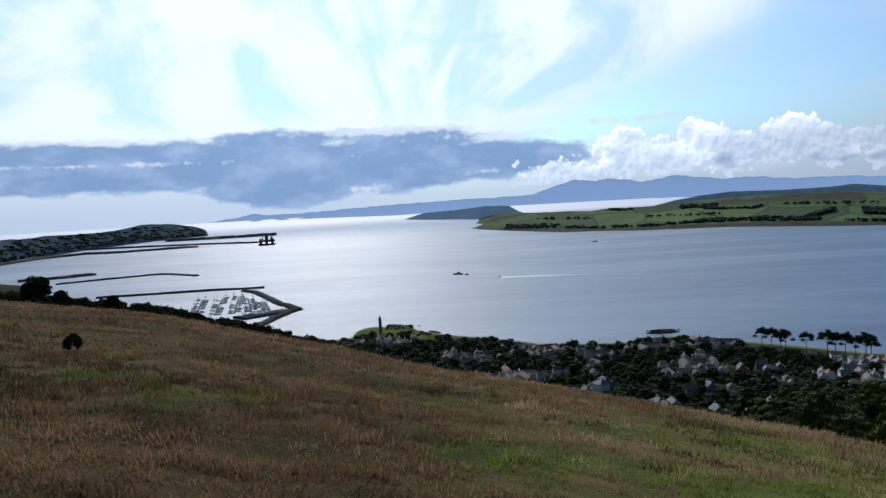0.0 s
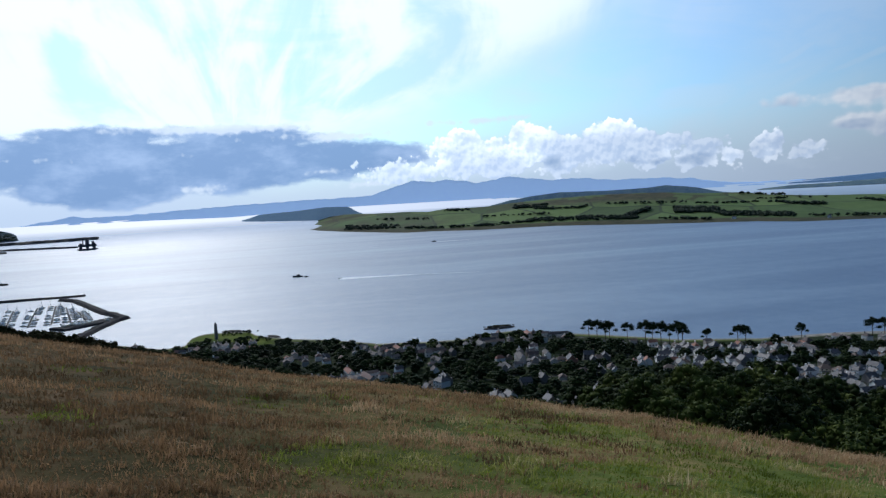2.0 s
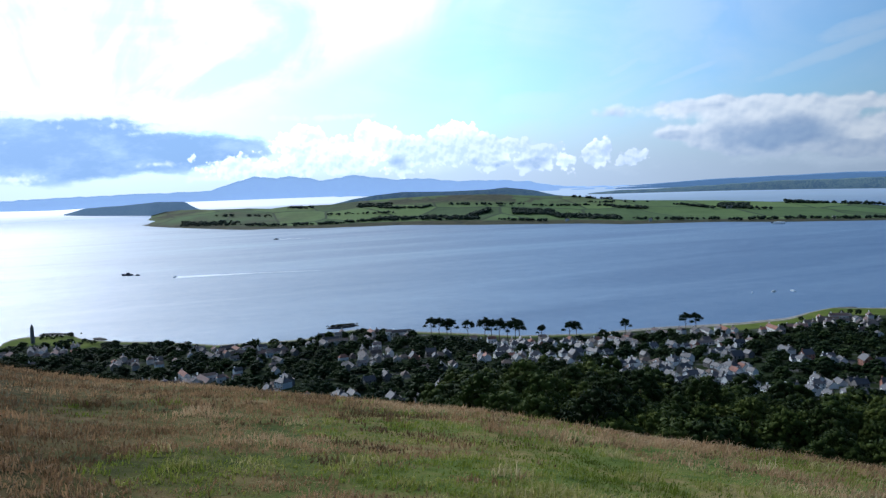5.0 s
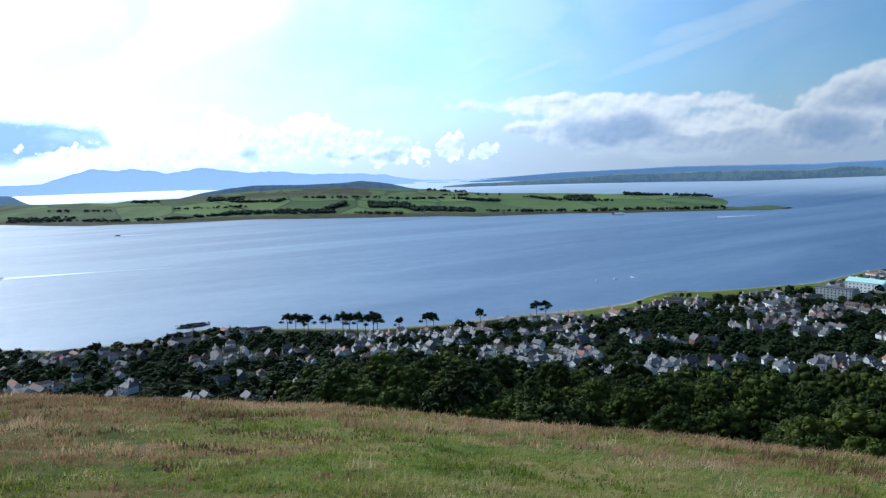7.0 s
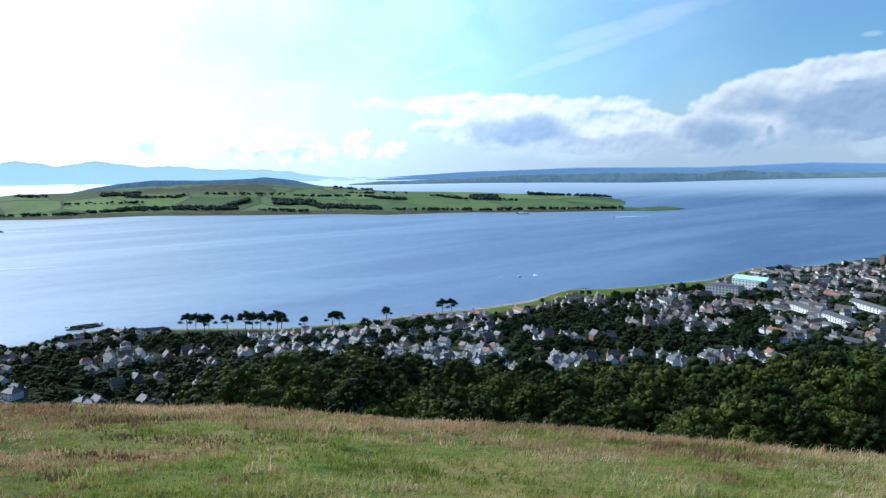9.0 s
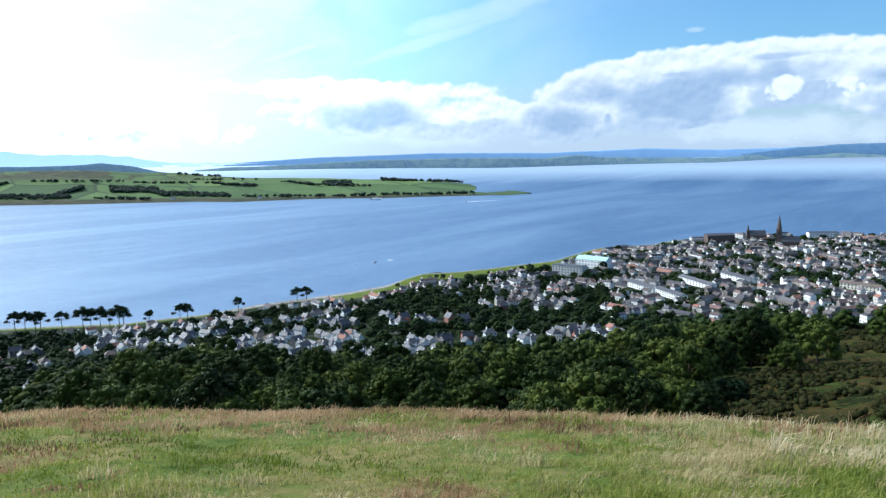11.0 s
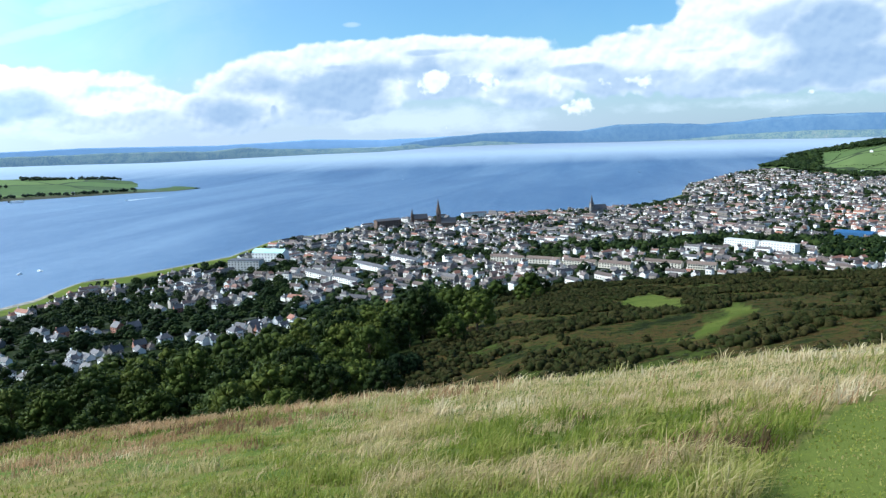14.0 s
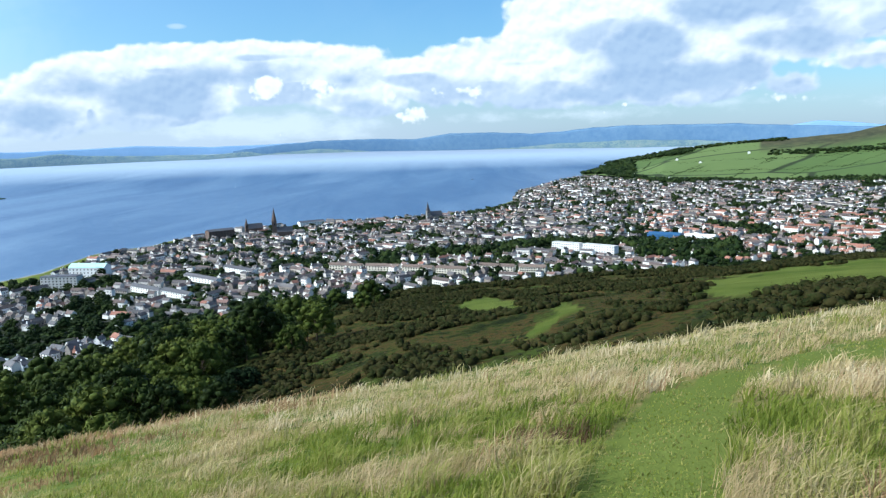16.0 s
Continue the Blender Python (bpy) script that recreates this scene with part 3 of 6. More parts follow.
def land(az, r):
    """Height of the mainland at a bearing and distance from the hilltop."""
    rs, re = float(SHORE(az)), float(EDGE(az))
    x, y, _ = spot(az, r, 0)
    if r > re:
        t = (rs - r) / max(60.0, rs - re)
        low = 2.2 + 15.0 * max(0.0, t) * (min(1.0, max(0.25, (az + 2) / 6)) if az > -12 else 1.0) if r < rs else 2.2 - (r - rs) * 0.16
    else:
        low = 17.2 + 0.155 * min(1.0, 840 / re) * (re - r) + 2.5 * fbm(x, y, 90) * min(1.0, (re - r) / 60)
    if r > 400:
        return low
    near = float(near_hill(az, r)) + (fbm(x, y, 7.0, 3) * 0.10 + fbm(x, y, 1.3, 2, 4.0) * 0.05) * min(1.0, r / 8)
    return float(smooth_max(near, low, 3.0)) if r > 55 else near


def ground_angles():
    return np.concatenate([np.arange(-180, -44, 4.0), np.arange(-44, 88, 0.5), np.arange(88, 122, 0.25), np.arange(122, 130, 0.5), np.arange(130, 180, 4.0)])


PATH_LEFT = table([(-32, 99), (-26, 101.8), (-21.4, 103.9), (-18, 106.3), (-16.6, 109.9), (-15.2, 115.1), (-13.6, 120.1), (-12, 126)])
PATH_RIGHT = table([(-32, 112), (-25, 112.4), (-20.6, 112.7), (-18, 111.8), (-16.5, 112.9), (-15.7, 116.1), (-14.3, 120.1), (-12, 131)])
LAWN_LOW = table([(107.8, -11.9), (109, -11.7), (113, -11.1), (117, -10.3), (124, -9.0)])
LAWN_HIGH = table([(107.8, -11.8), (109.1, -10.6), (111.3, -9.95), (116, -9.0), (120, -8.35), (124, -7.8)])
TRACK = table([(-15.1, 93.8), (-14.6, 96.3), (-13.4, 98.0), (-12.5, 98.9)])


def on_lawn(az, r, grow=0.0):
    """The mown greens on the moor, by bearing and dip below the eye."""
    if r < 120 or az < 88:
        return False
    x, y, _ = spot(az, r, 0)
    el = math.degrees(math.atan2(land(az, r) - H, r)) + 0.45 * fbm(x, y, 26, 3, 2.0)
    az += 0.8 * fbm(x, y, 30, 3, 6.0)
    if ((az - 93.0) / 2.5) ** 2 + ((el + 12.5 + grow / 2) / (0.55 + grow / 2)) ** 2 < 1:
        return True
    if -15.2 - grow < el < -12.4 and abs(az - float(TRACK(el))) < 0.5 + 0.1 * (el + 15.2):
        return True
    return az > 107.8 and float(LAWN_LOW(az)) - grow < el < float(LAWN_HIGH(az))


def build_ground():
    angles = ground_angles()
    rows = [0.01, 0.4] + list(np.geomspace(1.0, 150.0, 62))
    verts, zones = [], {"wood": [], "moor": [], "town": [], "lawn": [], "beach": [], "dull": []}
    steps = np.concatenate([np.linspace(0, 0.35, 62)[1:], np.linspace(0.35, 1, 48)[1:]])
    for k in range(len(rows) + len(steps) + 1):
        for az in angles:
            rs, re = float(SHORE(az)), float(EDGE(az))
            if k < len(rows):
                r = rows[k]
            elif k < len(rows) + len(steps):
                r = 150.0 + (rs - 150.0) * steps[k - len(rows)]
            else:
                r = rs + 30
            verts.append(spot(az, r, land(az, r)))
            x, y, _ = verts[-1]
            wob = 40 * fbm(x, y, 120)
            moor = np.clip((az - 75 + wob * 0.1 - (r - 450) * 0.028) / 3, 0, 1)
            slope = np.clip((r - 55) / 8, 0, 1) if az > 40 else np.clip((r - 95) / 25, 0, 1) * np.clip((re + 12 - r) / 12, 0, 1)
            zones["wood"].append(slope * (1 - moor))
            zones["moor"].append(slope * moor)
            zones["town"].append(np.clip((r - re) / 12, 0, 1))
            front = rs - r
            prom = 60 if 43 < az < 64 else 44 if 43 < az < 66 else (float(np.interp(az, [-9, -4.5, -1], [14, 78, 60])) if -9 < az < -1 else (30 if 66 < az < 72 else (40 if 93 < az < 97 else 14)))
            # brown turf with painted shade, by bearing: full on the sunward side
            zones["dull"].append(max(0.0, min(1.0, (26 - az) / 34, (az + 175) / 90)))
            path = 2.2 < r < 60 and az > 95 and PATH_LEFT(math.degrees(math.atan2(verts[-1][2] - H, r))) < az < PATH_RIGHT(math.degrees(math.atan2(verts[-1][2] - H, r)))
            zones["lawn"].append(1.0 if path or front < prom or (r < re and on_lawn(az + wob * 0.02, r)) else 0.0)
            zones["beach"].append(1.0 if front < (11 if 35 < az < 62 else 8) else 0.0)
    me = mesh_of("ground", verts, grid_faces(len(rows) + len(steps) + 1, len(angles), True), GROUND, smooth=True)
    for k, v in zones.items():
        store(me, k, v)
    tagged(new("ground", me), "grassy hillside falling to wood, moor, town and shore", "ground", kind="structure")


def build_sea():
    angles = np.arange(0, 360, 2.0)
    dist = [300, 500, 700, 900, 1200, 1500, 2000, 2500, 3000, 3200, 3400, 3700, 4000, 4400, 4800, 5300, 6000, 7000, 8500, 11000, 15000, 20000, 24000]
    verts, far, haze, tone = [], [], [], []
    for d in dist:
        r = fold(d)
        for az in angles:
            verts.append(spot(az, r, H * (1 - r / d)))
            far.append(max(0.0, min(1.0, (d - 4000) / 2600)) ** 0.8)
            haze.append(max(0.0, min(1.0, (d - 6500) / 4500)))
            # tone steers the painted glare: 0 below the sun, 1 far off it
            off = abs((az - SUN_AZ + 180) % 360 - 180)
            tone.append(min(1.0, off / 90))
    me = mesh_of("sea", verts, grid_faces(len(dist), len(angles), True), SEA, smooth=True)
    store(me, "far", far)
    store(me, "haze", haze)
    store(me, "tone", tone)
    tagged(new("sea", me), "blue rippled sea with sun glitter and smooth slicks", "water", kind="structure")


def sea_r(el):
    return fold(H / math.tan(radians(max(0.42, -el))))


def sloped(depth, az):
    return depth(az) if callable(depth) else depth


def landmass(name, label, tops, bases, r0, depth, mat, amount=0.0, step=0.25, rows=7, rough=None, power=0.8, lumps=60.0):
    """A distant coast: the skyline and the waterline as elevation by bearing, with slopes between them."""
    top, base = table(tops), table(bases)
    az0, az1 = tops[0][0], tops[-1][0]
    angles = np.arange(az0, az1 + step / 2, step)
    verts, patch = [], []
    for i in range(rows + 3):
        s = min(1.0, i / (rows - 1))
        past = max(0, i - rows + 1)
        for az in angles:
            e0, e1 = float(base(az)), float(top(az))
            rb = sea_r(e0) if r0 is None else (r0(az) if callable(r0) else r0)
            deep = sloped(depth, az)
            r = rb + deep * s + past * deep * 0.25
            ends = min(1.0, (az - az0) / 1.0, (az1 - az) / 1.0) if amount else 0
            wob = amount * fbm(az * 40, r, lumps, 4, len(name)) * ends
            e = e0 + (e1 - e0) * s ** power + wob * math.sin(min(1, s * 1.1) * math.pi * 0.75)
            z = H + r * math.tan(radians(e))
            if i == 0:
                z -= 1.5
            if past:
                z = H + (rb + deep) * math.tan(radians(e)) - past * 14
            verts.append(spot(az, min(r, 4880), z))
            patch.append(rough(az, s, spot(az, r, 0)) if rough else 0.0)
    me = mesh_of(name, verts, grid_faces(rows + 3, len(angles)), mat, smooth=True)
    store(me, "rough", patch)
    return tagged(new(name, me), label, "hill", kind="structure")


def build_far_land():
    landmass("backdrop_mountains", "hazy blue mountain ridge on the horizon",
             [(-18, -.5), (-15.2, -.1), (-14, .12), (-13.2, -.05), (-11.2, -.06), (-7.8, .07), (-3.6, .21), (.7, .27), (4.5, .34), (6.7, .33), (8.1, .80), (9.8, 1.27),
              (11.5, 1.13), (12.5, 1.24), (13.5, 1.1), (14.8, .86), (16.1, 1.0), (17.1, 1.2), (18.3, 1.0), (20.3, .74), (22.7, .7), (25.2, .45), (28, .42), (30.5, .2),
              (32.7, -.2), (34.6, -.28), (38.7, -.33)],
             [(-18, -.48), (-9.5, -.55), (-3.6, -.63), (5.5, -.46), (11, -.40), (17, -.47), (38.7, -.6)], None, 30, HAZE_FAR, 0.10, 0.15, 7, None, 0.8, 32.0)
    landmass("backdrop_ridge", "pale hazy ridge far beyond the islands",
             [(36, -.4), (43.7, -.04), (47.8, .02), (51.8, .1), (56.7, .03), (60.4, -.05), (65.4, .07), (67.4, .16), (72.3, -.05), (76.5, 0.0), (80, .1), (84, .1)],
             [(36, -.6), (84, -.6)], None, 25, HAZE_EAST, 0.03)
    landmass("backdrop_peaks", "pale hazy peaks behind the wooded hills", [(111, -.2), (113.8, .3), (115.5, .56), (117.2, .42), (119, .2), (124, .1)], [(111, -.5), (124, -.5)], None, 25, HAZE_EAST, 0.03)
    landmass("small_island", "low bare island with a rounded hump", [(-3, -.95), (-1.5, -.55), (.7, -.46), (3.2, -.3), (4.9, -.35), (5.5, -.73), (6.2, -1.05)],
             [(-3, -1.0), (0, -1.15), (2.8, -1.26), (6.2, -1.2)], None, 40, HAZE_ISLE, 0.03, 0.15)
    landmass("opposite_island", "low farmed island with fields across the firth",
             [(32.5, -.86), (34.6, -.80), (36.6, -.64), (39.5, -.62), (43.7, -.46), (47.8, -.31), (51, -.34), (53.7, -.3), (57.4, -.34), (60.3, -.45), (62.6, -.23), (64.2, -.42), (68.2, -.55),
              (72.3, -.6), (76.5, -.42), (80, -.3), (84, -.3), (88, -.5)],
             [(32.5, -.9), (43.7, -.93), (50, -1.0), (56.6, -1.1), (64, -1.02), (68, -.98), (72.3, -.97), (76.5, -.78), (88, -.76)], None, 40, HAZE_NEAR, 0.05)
    landmass("wooded_hills", "hazy blue wooded hills across the firth",
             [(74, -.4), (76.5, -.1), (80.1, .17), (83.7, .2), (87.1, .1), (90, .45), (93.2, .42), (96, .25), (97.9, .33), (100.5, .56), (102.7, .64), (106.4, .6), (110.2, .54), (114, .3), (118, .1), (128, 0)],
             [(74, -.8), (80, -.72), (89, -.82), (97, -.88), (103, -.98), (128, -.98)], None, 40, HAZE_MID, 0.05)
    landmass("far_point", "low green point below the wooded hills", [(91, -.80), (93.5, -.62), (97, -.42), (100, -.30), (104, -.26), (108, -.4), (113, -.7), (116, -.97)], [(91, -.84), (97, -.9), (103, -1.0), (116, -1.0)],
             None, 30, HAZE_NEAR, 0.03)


ISLAND_SHORE = [(.2, -1.66), (2.7, -2.06), (4.2, -2.21), (7.4, -2.48), (9.1, -2.6), (11.1, -2.62), (14.6, -2.72), (20.5, -2.72), (26.7, -2.91), (34.5, -3.05), (37.3, -3.18),
              (43.7, -3.13), (47.8, -3.2), (53.7, -3.17), (57.4, -3.17), (59.3, -3.04)]
ISLAND_TOP = [(.2, -1.62), (1.9, -1.3), (3.2, -1.11), (4.6, -.95), (7, -.97), (11, -1.14), (12.1, -1.0), (15.5, -.95), (17.2, -.78), (19.2, -.68), (22.8, -.6), (26.4, -.59), (28.5, -.65),
              (31, -.83), (33.6, -.96), (35.3, -1.23), (38.2, -1.42), (43.7, -1.6), (47.8, -1.78), (52.9, -2.04), (55.6, -2.38), (57.4, -2.72), (59.3, -3.01)]
FARM_TOP_LINE = [(99.6, -2.8), (100.6, -2.4), (101.5, -2.1), (102.8, -1.9), (104.5, -1.62), (106.4, -1.28), (108, -1.05), (110.2, -.8), (113.8, -.6), (117.2, -.31), (119.4, .12), (124, .8), (132, 1.4)]
FARM_BASE_LINE = [(99.6, -2.85), (101, -2.9), (102.1, -3.0), (104.5, -3.5), (108.4, -3.75), (114, -3.85), (119.6, -3.7), (132, -3.5)]
FARM_TOP, FARM_BASE = table(FARM_TOP_LINE), table(FARM_BASE_LINE)


def island_depth(az):
    """From shore to ridge, short where the island runs out in a low point."""
    e0, e1 = float(np.interp(az, *zip(*ISLAND_SHORE))), float(np.interp(az, *zip(*ISLAND_TOP)))
    return max(4.0, min(760.0, (H - 5) / math.tan(radians(-e1)) - fold(H / math.tan(radians(-e0)))))


def build_island():
    def rough(az, s, p):
        moorland = max(0.0, min(1.0, (s - 0.62) * 6)) * max(0.0, min(1.0, 1 - abs(az - 25) / 9 + 0.5)) * (1 if fbm(p[0], p[1], 300) > -0.2 else 0.2)
        west = max(0.0, min(1.0, (15 - az) / 6)) * max(0.0, min(1.0, 0.75 + 0.9 * fbm(p[0], p[1], 220) - 0.5 * s))
        rim = 1.0 if s < 0.12 else 0.0
        return max(moorland, west, rim)

    shores = ISLAND_SHORE
    near = table(shores)
    landmass("island", "green farmed island with fields, hedges and small woods",
             ISLAND_TOP,
             shores, lambda az: fold(H / math.tan(radians(-near(az)))), island_depth, ISLAND, 0.10, 0.15, 22, rough, 0.9, 260.0)
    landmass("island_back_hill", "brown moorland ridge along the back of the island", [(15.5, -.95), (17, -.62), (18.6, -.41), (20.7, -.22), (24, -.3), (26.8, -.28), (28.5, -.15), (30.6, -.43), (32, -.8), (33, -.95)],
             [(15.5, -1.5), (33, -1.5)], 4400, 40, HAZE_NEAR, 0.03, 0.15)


def build_left_coast():
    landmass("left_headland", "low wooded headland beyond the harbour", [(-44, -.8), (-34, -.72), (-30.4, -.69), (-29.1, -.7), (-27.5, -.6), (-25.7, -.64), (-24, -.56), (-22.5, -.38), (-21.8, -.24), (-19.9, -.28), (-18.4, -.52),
              (-17.6, -.8), (-17.2, -1.15)], [(-44, -2.4), (-30.6, -2.3), (-28.6, -2.1), (-25.5, -1.75), (-21, -1.45), (-17.2, -1.3)], None, 240, HAZE_HEADLAND, 0.06, 0.2, 12)


def build_farm_hill():
    def rough(az, s, p):
        return 0.0 if az < 112 else max(0.0, min(1.0, (s - 0.7) * 6))
    landmass("farm_hill", "green hill of hedged pasture above the town", FARM_TOP_LINE,
             FARM_BASE_LINE, lambda az: 2480 + 550 * max(0.0, min(1.0, (105.5 - az) / 5)), 900, FARMHILL, 0.10, 0.2, 20, rough, 0.95, 240.0)


build_ground()
build_sea()
build_far_land()
build_island()
build_left_coast()
build_farm_hill()


# ---- trees ----
def ico(radius, level, rng, squash=1.0, amount=0.25):
    bm = bmesh.new()
    bmesh.ops.create_icosphere(bm, subdivisions=level, radius=1.0)
    v = np.array([p.co[:] for p in bm.verts])
    f = [[q.index for q in p.verts] for p in bm.faces]
    bm.free()
    v *= (1 + amount * (rng.random(len(v)) - 0.5) * 2)[:, None]
    return v * (radius, radius, radius * squash), np.array(f)


def leaf_quads(centre, radius, squash, count, size, rng):
    """Small leaf sprays set about the outside of a clump."""
    d = rng.normal(size=(count, 3))
    d /= np.linalg.norm(d, axis=1)[:, None]
    c = centre + d * radius * (0.75 + 0.6 * rng.random((count, 1))) * (1, 1, squash)
    a = rng.normal(size=(count, 3))
    a -= 0.9 * (a * d).sum(1)[:, None] * d
    a /= np.linalg.norm(a, axis=1)[:, None]
    b = np.cross(d + 0.35 * rng.normal(size=(count, 3)), a)
    b /= np.linalg.norm(b, axis=1)[:, None]
    s = size * (0.6 + 0.8 * rng.random((count, 1)))
    v = np.stack([c - a * s, c - b * s * 0.7, c + a * s + b * s * 0.3], 1).reshape(-1, 3)
    return v, np.arange(count * 3).reshape(-1, 3)


class Pile:
    """Collects pieces into one mesh."""

    def __init__(self):
        self.v, self.f, self.s, self.n = [], [], [], 0

    def add(self, v, f, slot=0):
        v = np.asarray(v, float)
        self.v.append(v)
        self.f += [[i + self.n for i in p] for p in (f.tolist() if isinstance(f, np.ndarray) else f)]
        self.s += [slot] * len(f)
        self.n += len(v)

    def mesh(self, name, mats, smooth=False):
        return mesh_of(name, np.concatenate(self.v), self.f, mats, self.s, smooth)


def crown_mesh(name, rng, height, spread, clumps, leaves, mat, base=0.25, leaf=0.55, flat=False):
    """A crown of leafy clumps: heaped over a dome, or spread in flat shelves."""
    p = Pile()
    for k in range(clumps):
        t = (k + 0.5) / clumps
        ang = k * 2.4 + 0.7 * rng.random()
        if flat:
            out = math.sqrt(rng.random())
            wide, level = spread * out, 1 - (1 - base) * (0.75 * out * out + 0.35 * rng.random())
            c = np.array([math.cos(ang) * wide, math.sin(ang) * wide, height * level * 0.92])
            r, squash = spread * (0.24 + 0.22 * rng.random()), 0.6
        else:
            up = 1 - 1.35 * t
            out = math.sqrt(max(0.05, 1 - up * up)) * (0.78 + 0.34 * rng.random())
            mid, half = height * (base + 0.45 * (1 - base)), height * (1 - base) * 0.5
            c = np.array([math.cos(ang) * out * spread * 0.85, math.sin(ang) * out * spread * 0.85, mid + up * half * (0.85 + 0.25 * rng.random())])
            r, squash = spread * (0.17 + 0.15 * rng.random()), 0.8
        v, f = ico(r, 1, rng, squash, 0.22)
        p.add(v * 0.72 + c, f)
        p.add(*leaf_quads(c, r, squash, leaves, leaf, rng))
    return p.mesh(name, mat, True)


def trunk_mesh(name, rng, height, radius, limbs=5, top=0.7):
    bm = bmesh.new()
    tube(bm, (0, 0, -0.6), (0.1, 0, height * 0.35), radius * 1.25, radius * 0.9)
    tube(bm, (0.1, 0, height * 0.35), (0.25, 0.1, height * top), radius * 0.9, radius * 0.4)
    for k in range(limbs):
        a = k * math.tau / limbs + rng.random()
        z = height * (0.35 + 0.3 * rng.random())
        tube(bm, (0.1, 0, z), (math.cos(a) * height * 0.22, math.sin(a) * height * 0.22, z + height * 0.2), radius * 0.4, radius * 0.12, 6)
    me = bpy.data.meshes.new(name)
    bm.to_mesh(me)
    bm.free()
    me.materials.append(BARK)
    return me


RNG = np.random.default_rng(7)


def tree_kind(name, label, height, spread, clumps, leaves, mat, base=0.25, leaf=0.55, flat=False, limbs=5, group=""):
    root = new(name)
    part("trunk", trunk_mesh("trunk", RNG, height, 0.28, limbs, 0.9 if flat else 0.7), None, root)
    part("crown", crown_mesh("crown", RNG, height, spread, clumps, leaves, mat, base, leaf, flat), None, root)
    return tagged(root, label, "tree", group)


def ground_at(az, el):
    """Where a sight line from the hilltop first meets the land past the brow."""
    t = math.tan(radians(el))
    r = 100.0
    while r < 3200:
        if land(az, r) >= H + r * t:
            return r
        r += 3.0
    return r


def put(kind, az, r, size=1.0, turn=None, sink=0.3, tall=1.0):
    x, y, z = spot(az, r, land(az, r) - sink)
    m = Matrix.Translation((x, y, z)) @ Matrix.Rotation(RNG.random() * math.tau if turn is None else turn, 4, "Z")
    ob = copy_thing(kind, m)
    ob.scale = (size, size, size * tall)
    return ob


def scatter(az0, az1, r0, r1, gap, loose=0.8):
    """Jittered points in polar bands, about gap metres apart."""
    pts = []
    r = r0
    while r < r1:
        step = math.degrees(gap / r)
        for az in np.arange(az0, az1, step):
            pts.append((az + step * 0.8 * (RNG.random() - 0.5), r + gap * loose * (RNG.random() - 0.5)))
        r += gap
    return pts


def far_tree_pieces():
    kinds = []
    for k in range(6):
        p = Pile()
        for c in range(10):
            a = c * 2.4 + k
            up = 1 - 1.3 * (c + 0.5) / 10
            out = 3.6 * math.sqrt(max(0.05, 1 - up * up)) * (0.75 + 0.4 * RNG.random())
            ctr = np.array([math.cos(a) * out, math.sin(a) * out, 5.6 + 4.2 * up])
            v, f = ico(1.8 + RNG.random() * 0.8, 1, RNG, 0.85, 0.14)
            p.add(v * 0.78 + ctr, f)
            lv, lf = leaf_quads(ctr, 2.1, 0.85, 16, 0.75, RNG)
            p.add(lv, lf)
        kinds.append((np.concatenate(p.v), p.f))
    return kinds


class Crowd:
    """Many copies of a few shapes, joined."""

    def __init__(self, kinds):
        self.kinds, self.v, self.f, self.n, self.tone = kinds, [], [], 0, []

    def add(self, x, y, z, size, tall=1.0):
        v, f = self.kinds[RNG.integers(len(self.kinds))]
        a = RNG.random() * math.tau
        c, s = math.cos(a), math.sin(a)
        w = np.empty_like(v)
        w[:, 0], w[:, 1], w[:, 2] = (v[:, 0] * c - v[:, 1] * s) * size + x, (v[:, 0] * s + v[:, 1] * c) * size + y, v[:, 2] * size * tall + z
        self.v.append(w)
        n = self.n
        self.f += [[i + n for i in p] for p in f]
        self.n += len(v)
        self.tone += [RNG.random()] * len(v)

    def done(self, name, mat, label, category):
        me = mesh_of(name, np.concatenate(self.v), self.f, mat, smooth=True)
        store(me, "tone", self.tone)
        return tagged(new(name, me), label, category, kind="stuff")


def toned_leaf(name, stops):
    """Leaves of joined trees: one shade a tree, with finer variation inside each crown."""
    mt = bpy.data.materials.new(name)
    mt.use_nodes = True
    n = nodes_of(mt.node_tree)
    pos = n("ShaderNodeNewGeometry").outputs["Position"]
    grain = n("ShaderNodeTexNoise", {"Vector": pos, "Scale": 0.35, "Detail": 5.0, "Roughness": 0.7}).outputs[0]
    tone = n("ShaderNodeAttribute", attribute_name="tone").outputs["Fac"]
    f = n("ShaderNodeMix", {0: 0.45, 2: tone, 3: grain}, data_type="FLOAT").outputs[0]
    knobs = n("ShaderNodeTexNoise", {"Vector": pos, "Scale": 0.9, "Detail": 4.0, "Roughness": 0.7}).outputs[0]
    bump = n("ShaderNodeBump", {"Height": knobs, "Strength": 0.6, "Distance": 0.7}).outputs[0]
    b = n("ShaderNodeBsdfPrincipled", {"Base Color": ramp(n, f, stops), "Roughness": 0.65, "Specular IOR Level": 0.04, "Normal": bump})
    n("ShaderNodeOutputMaterial", {"Surface": b.outputs[0]})
    return mt


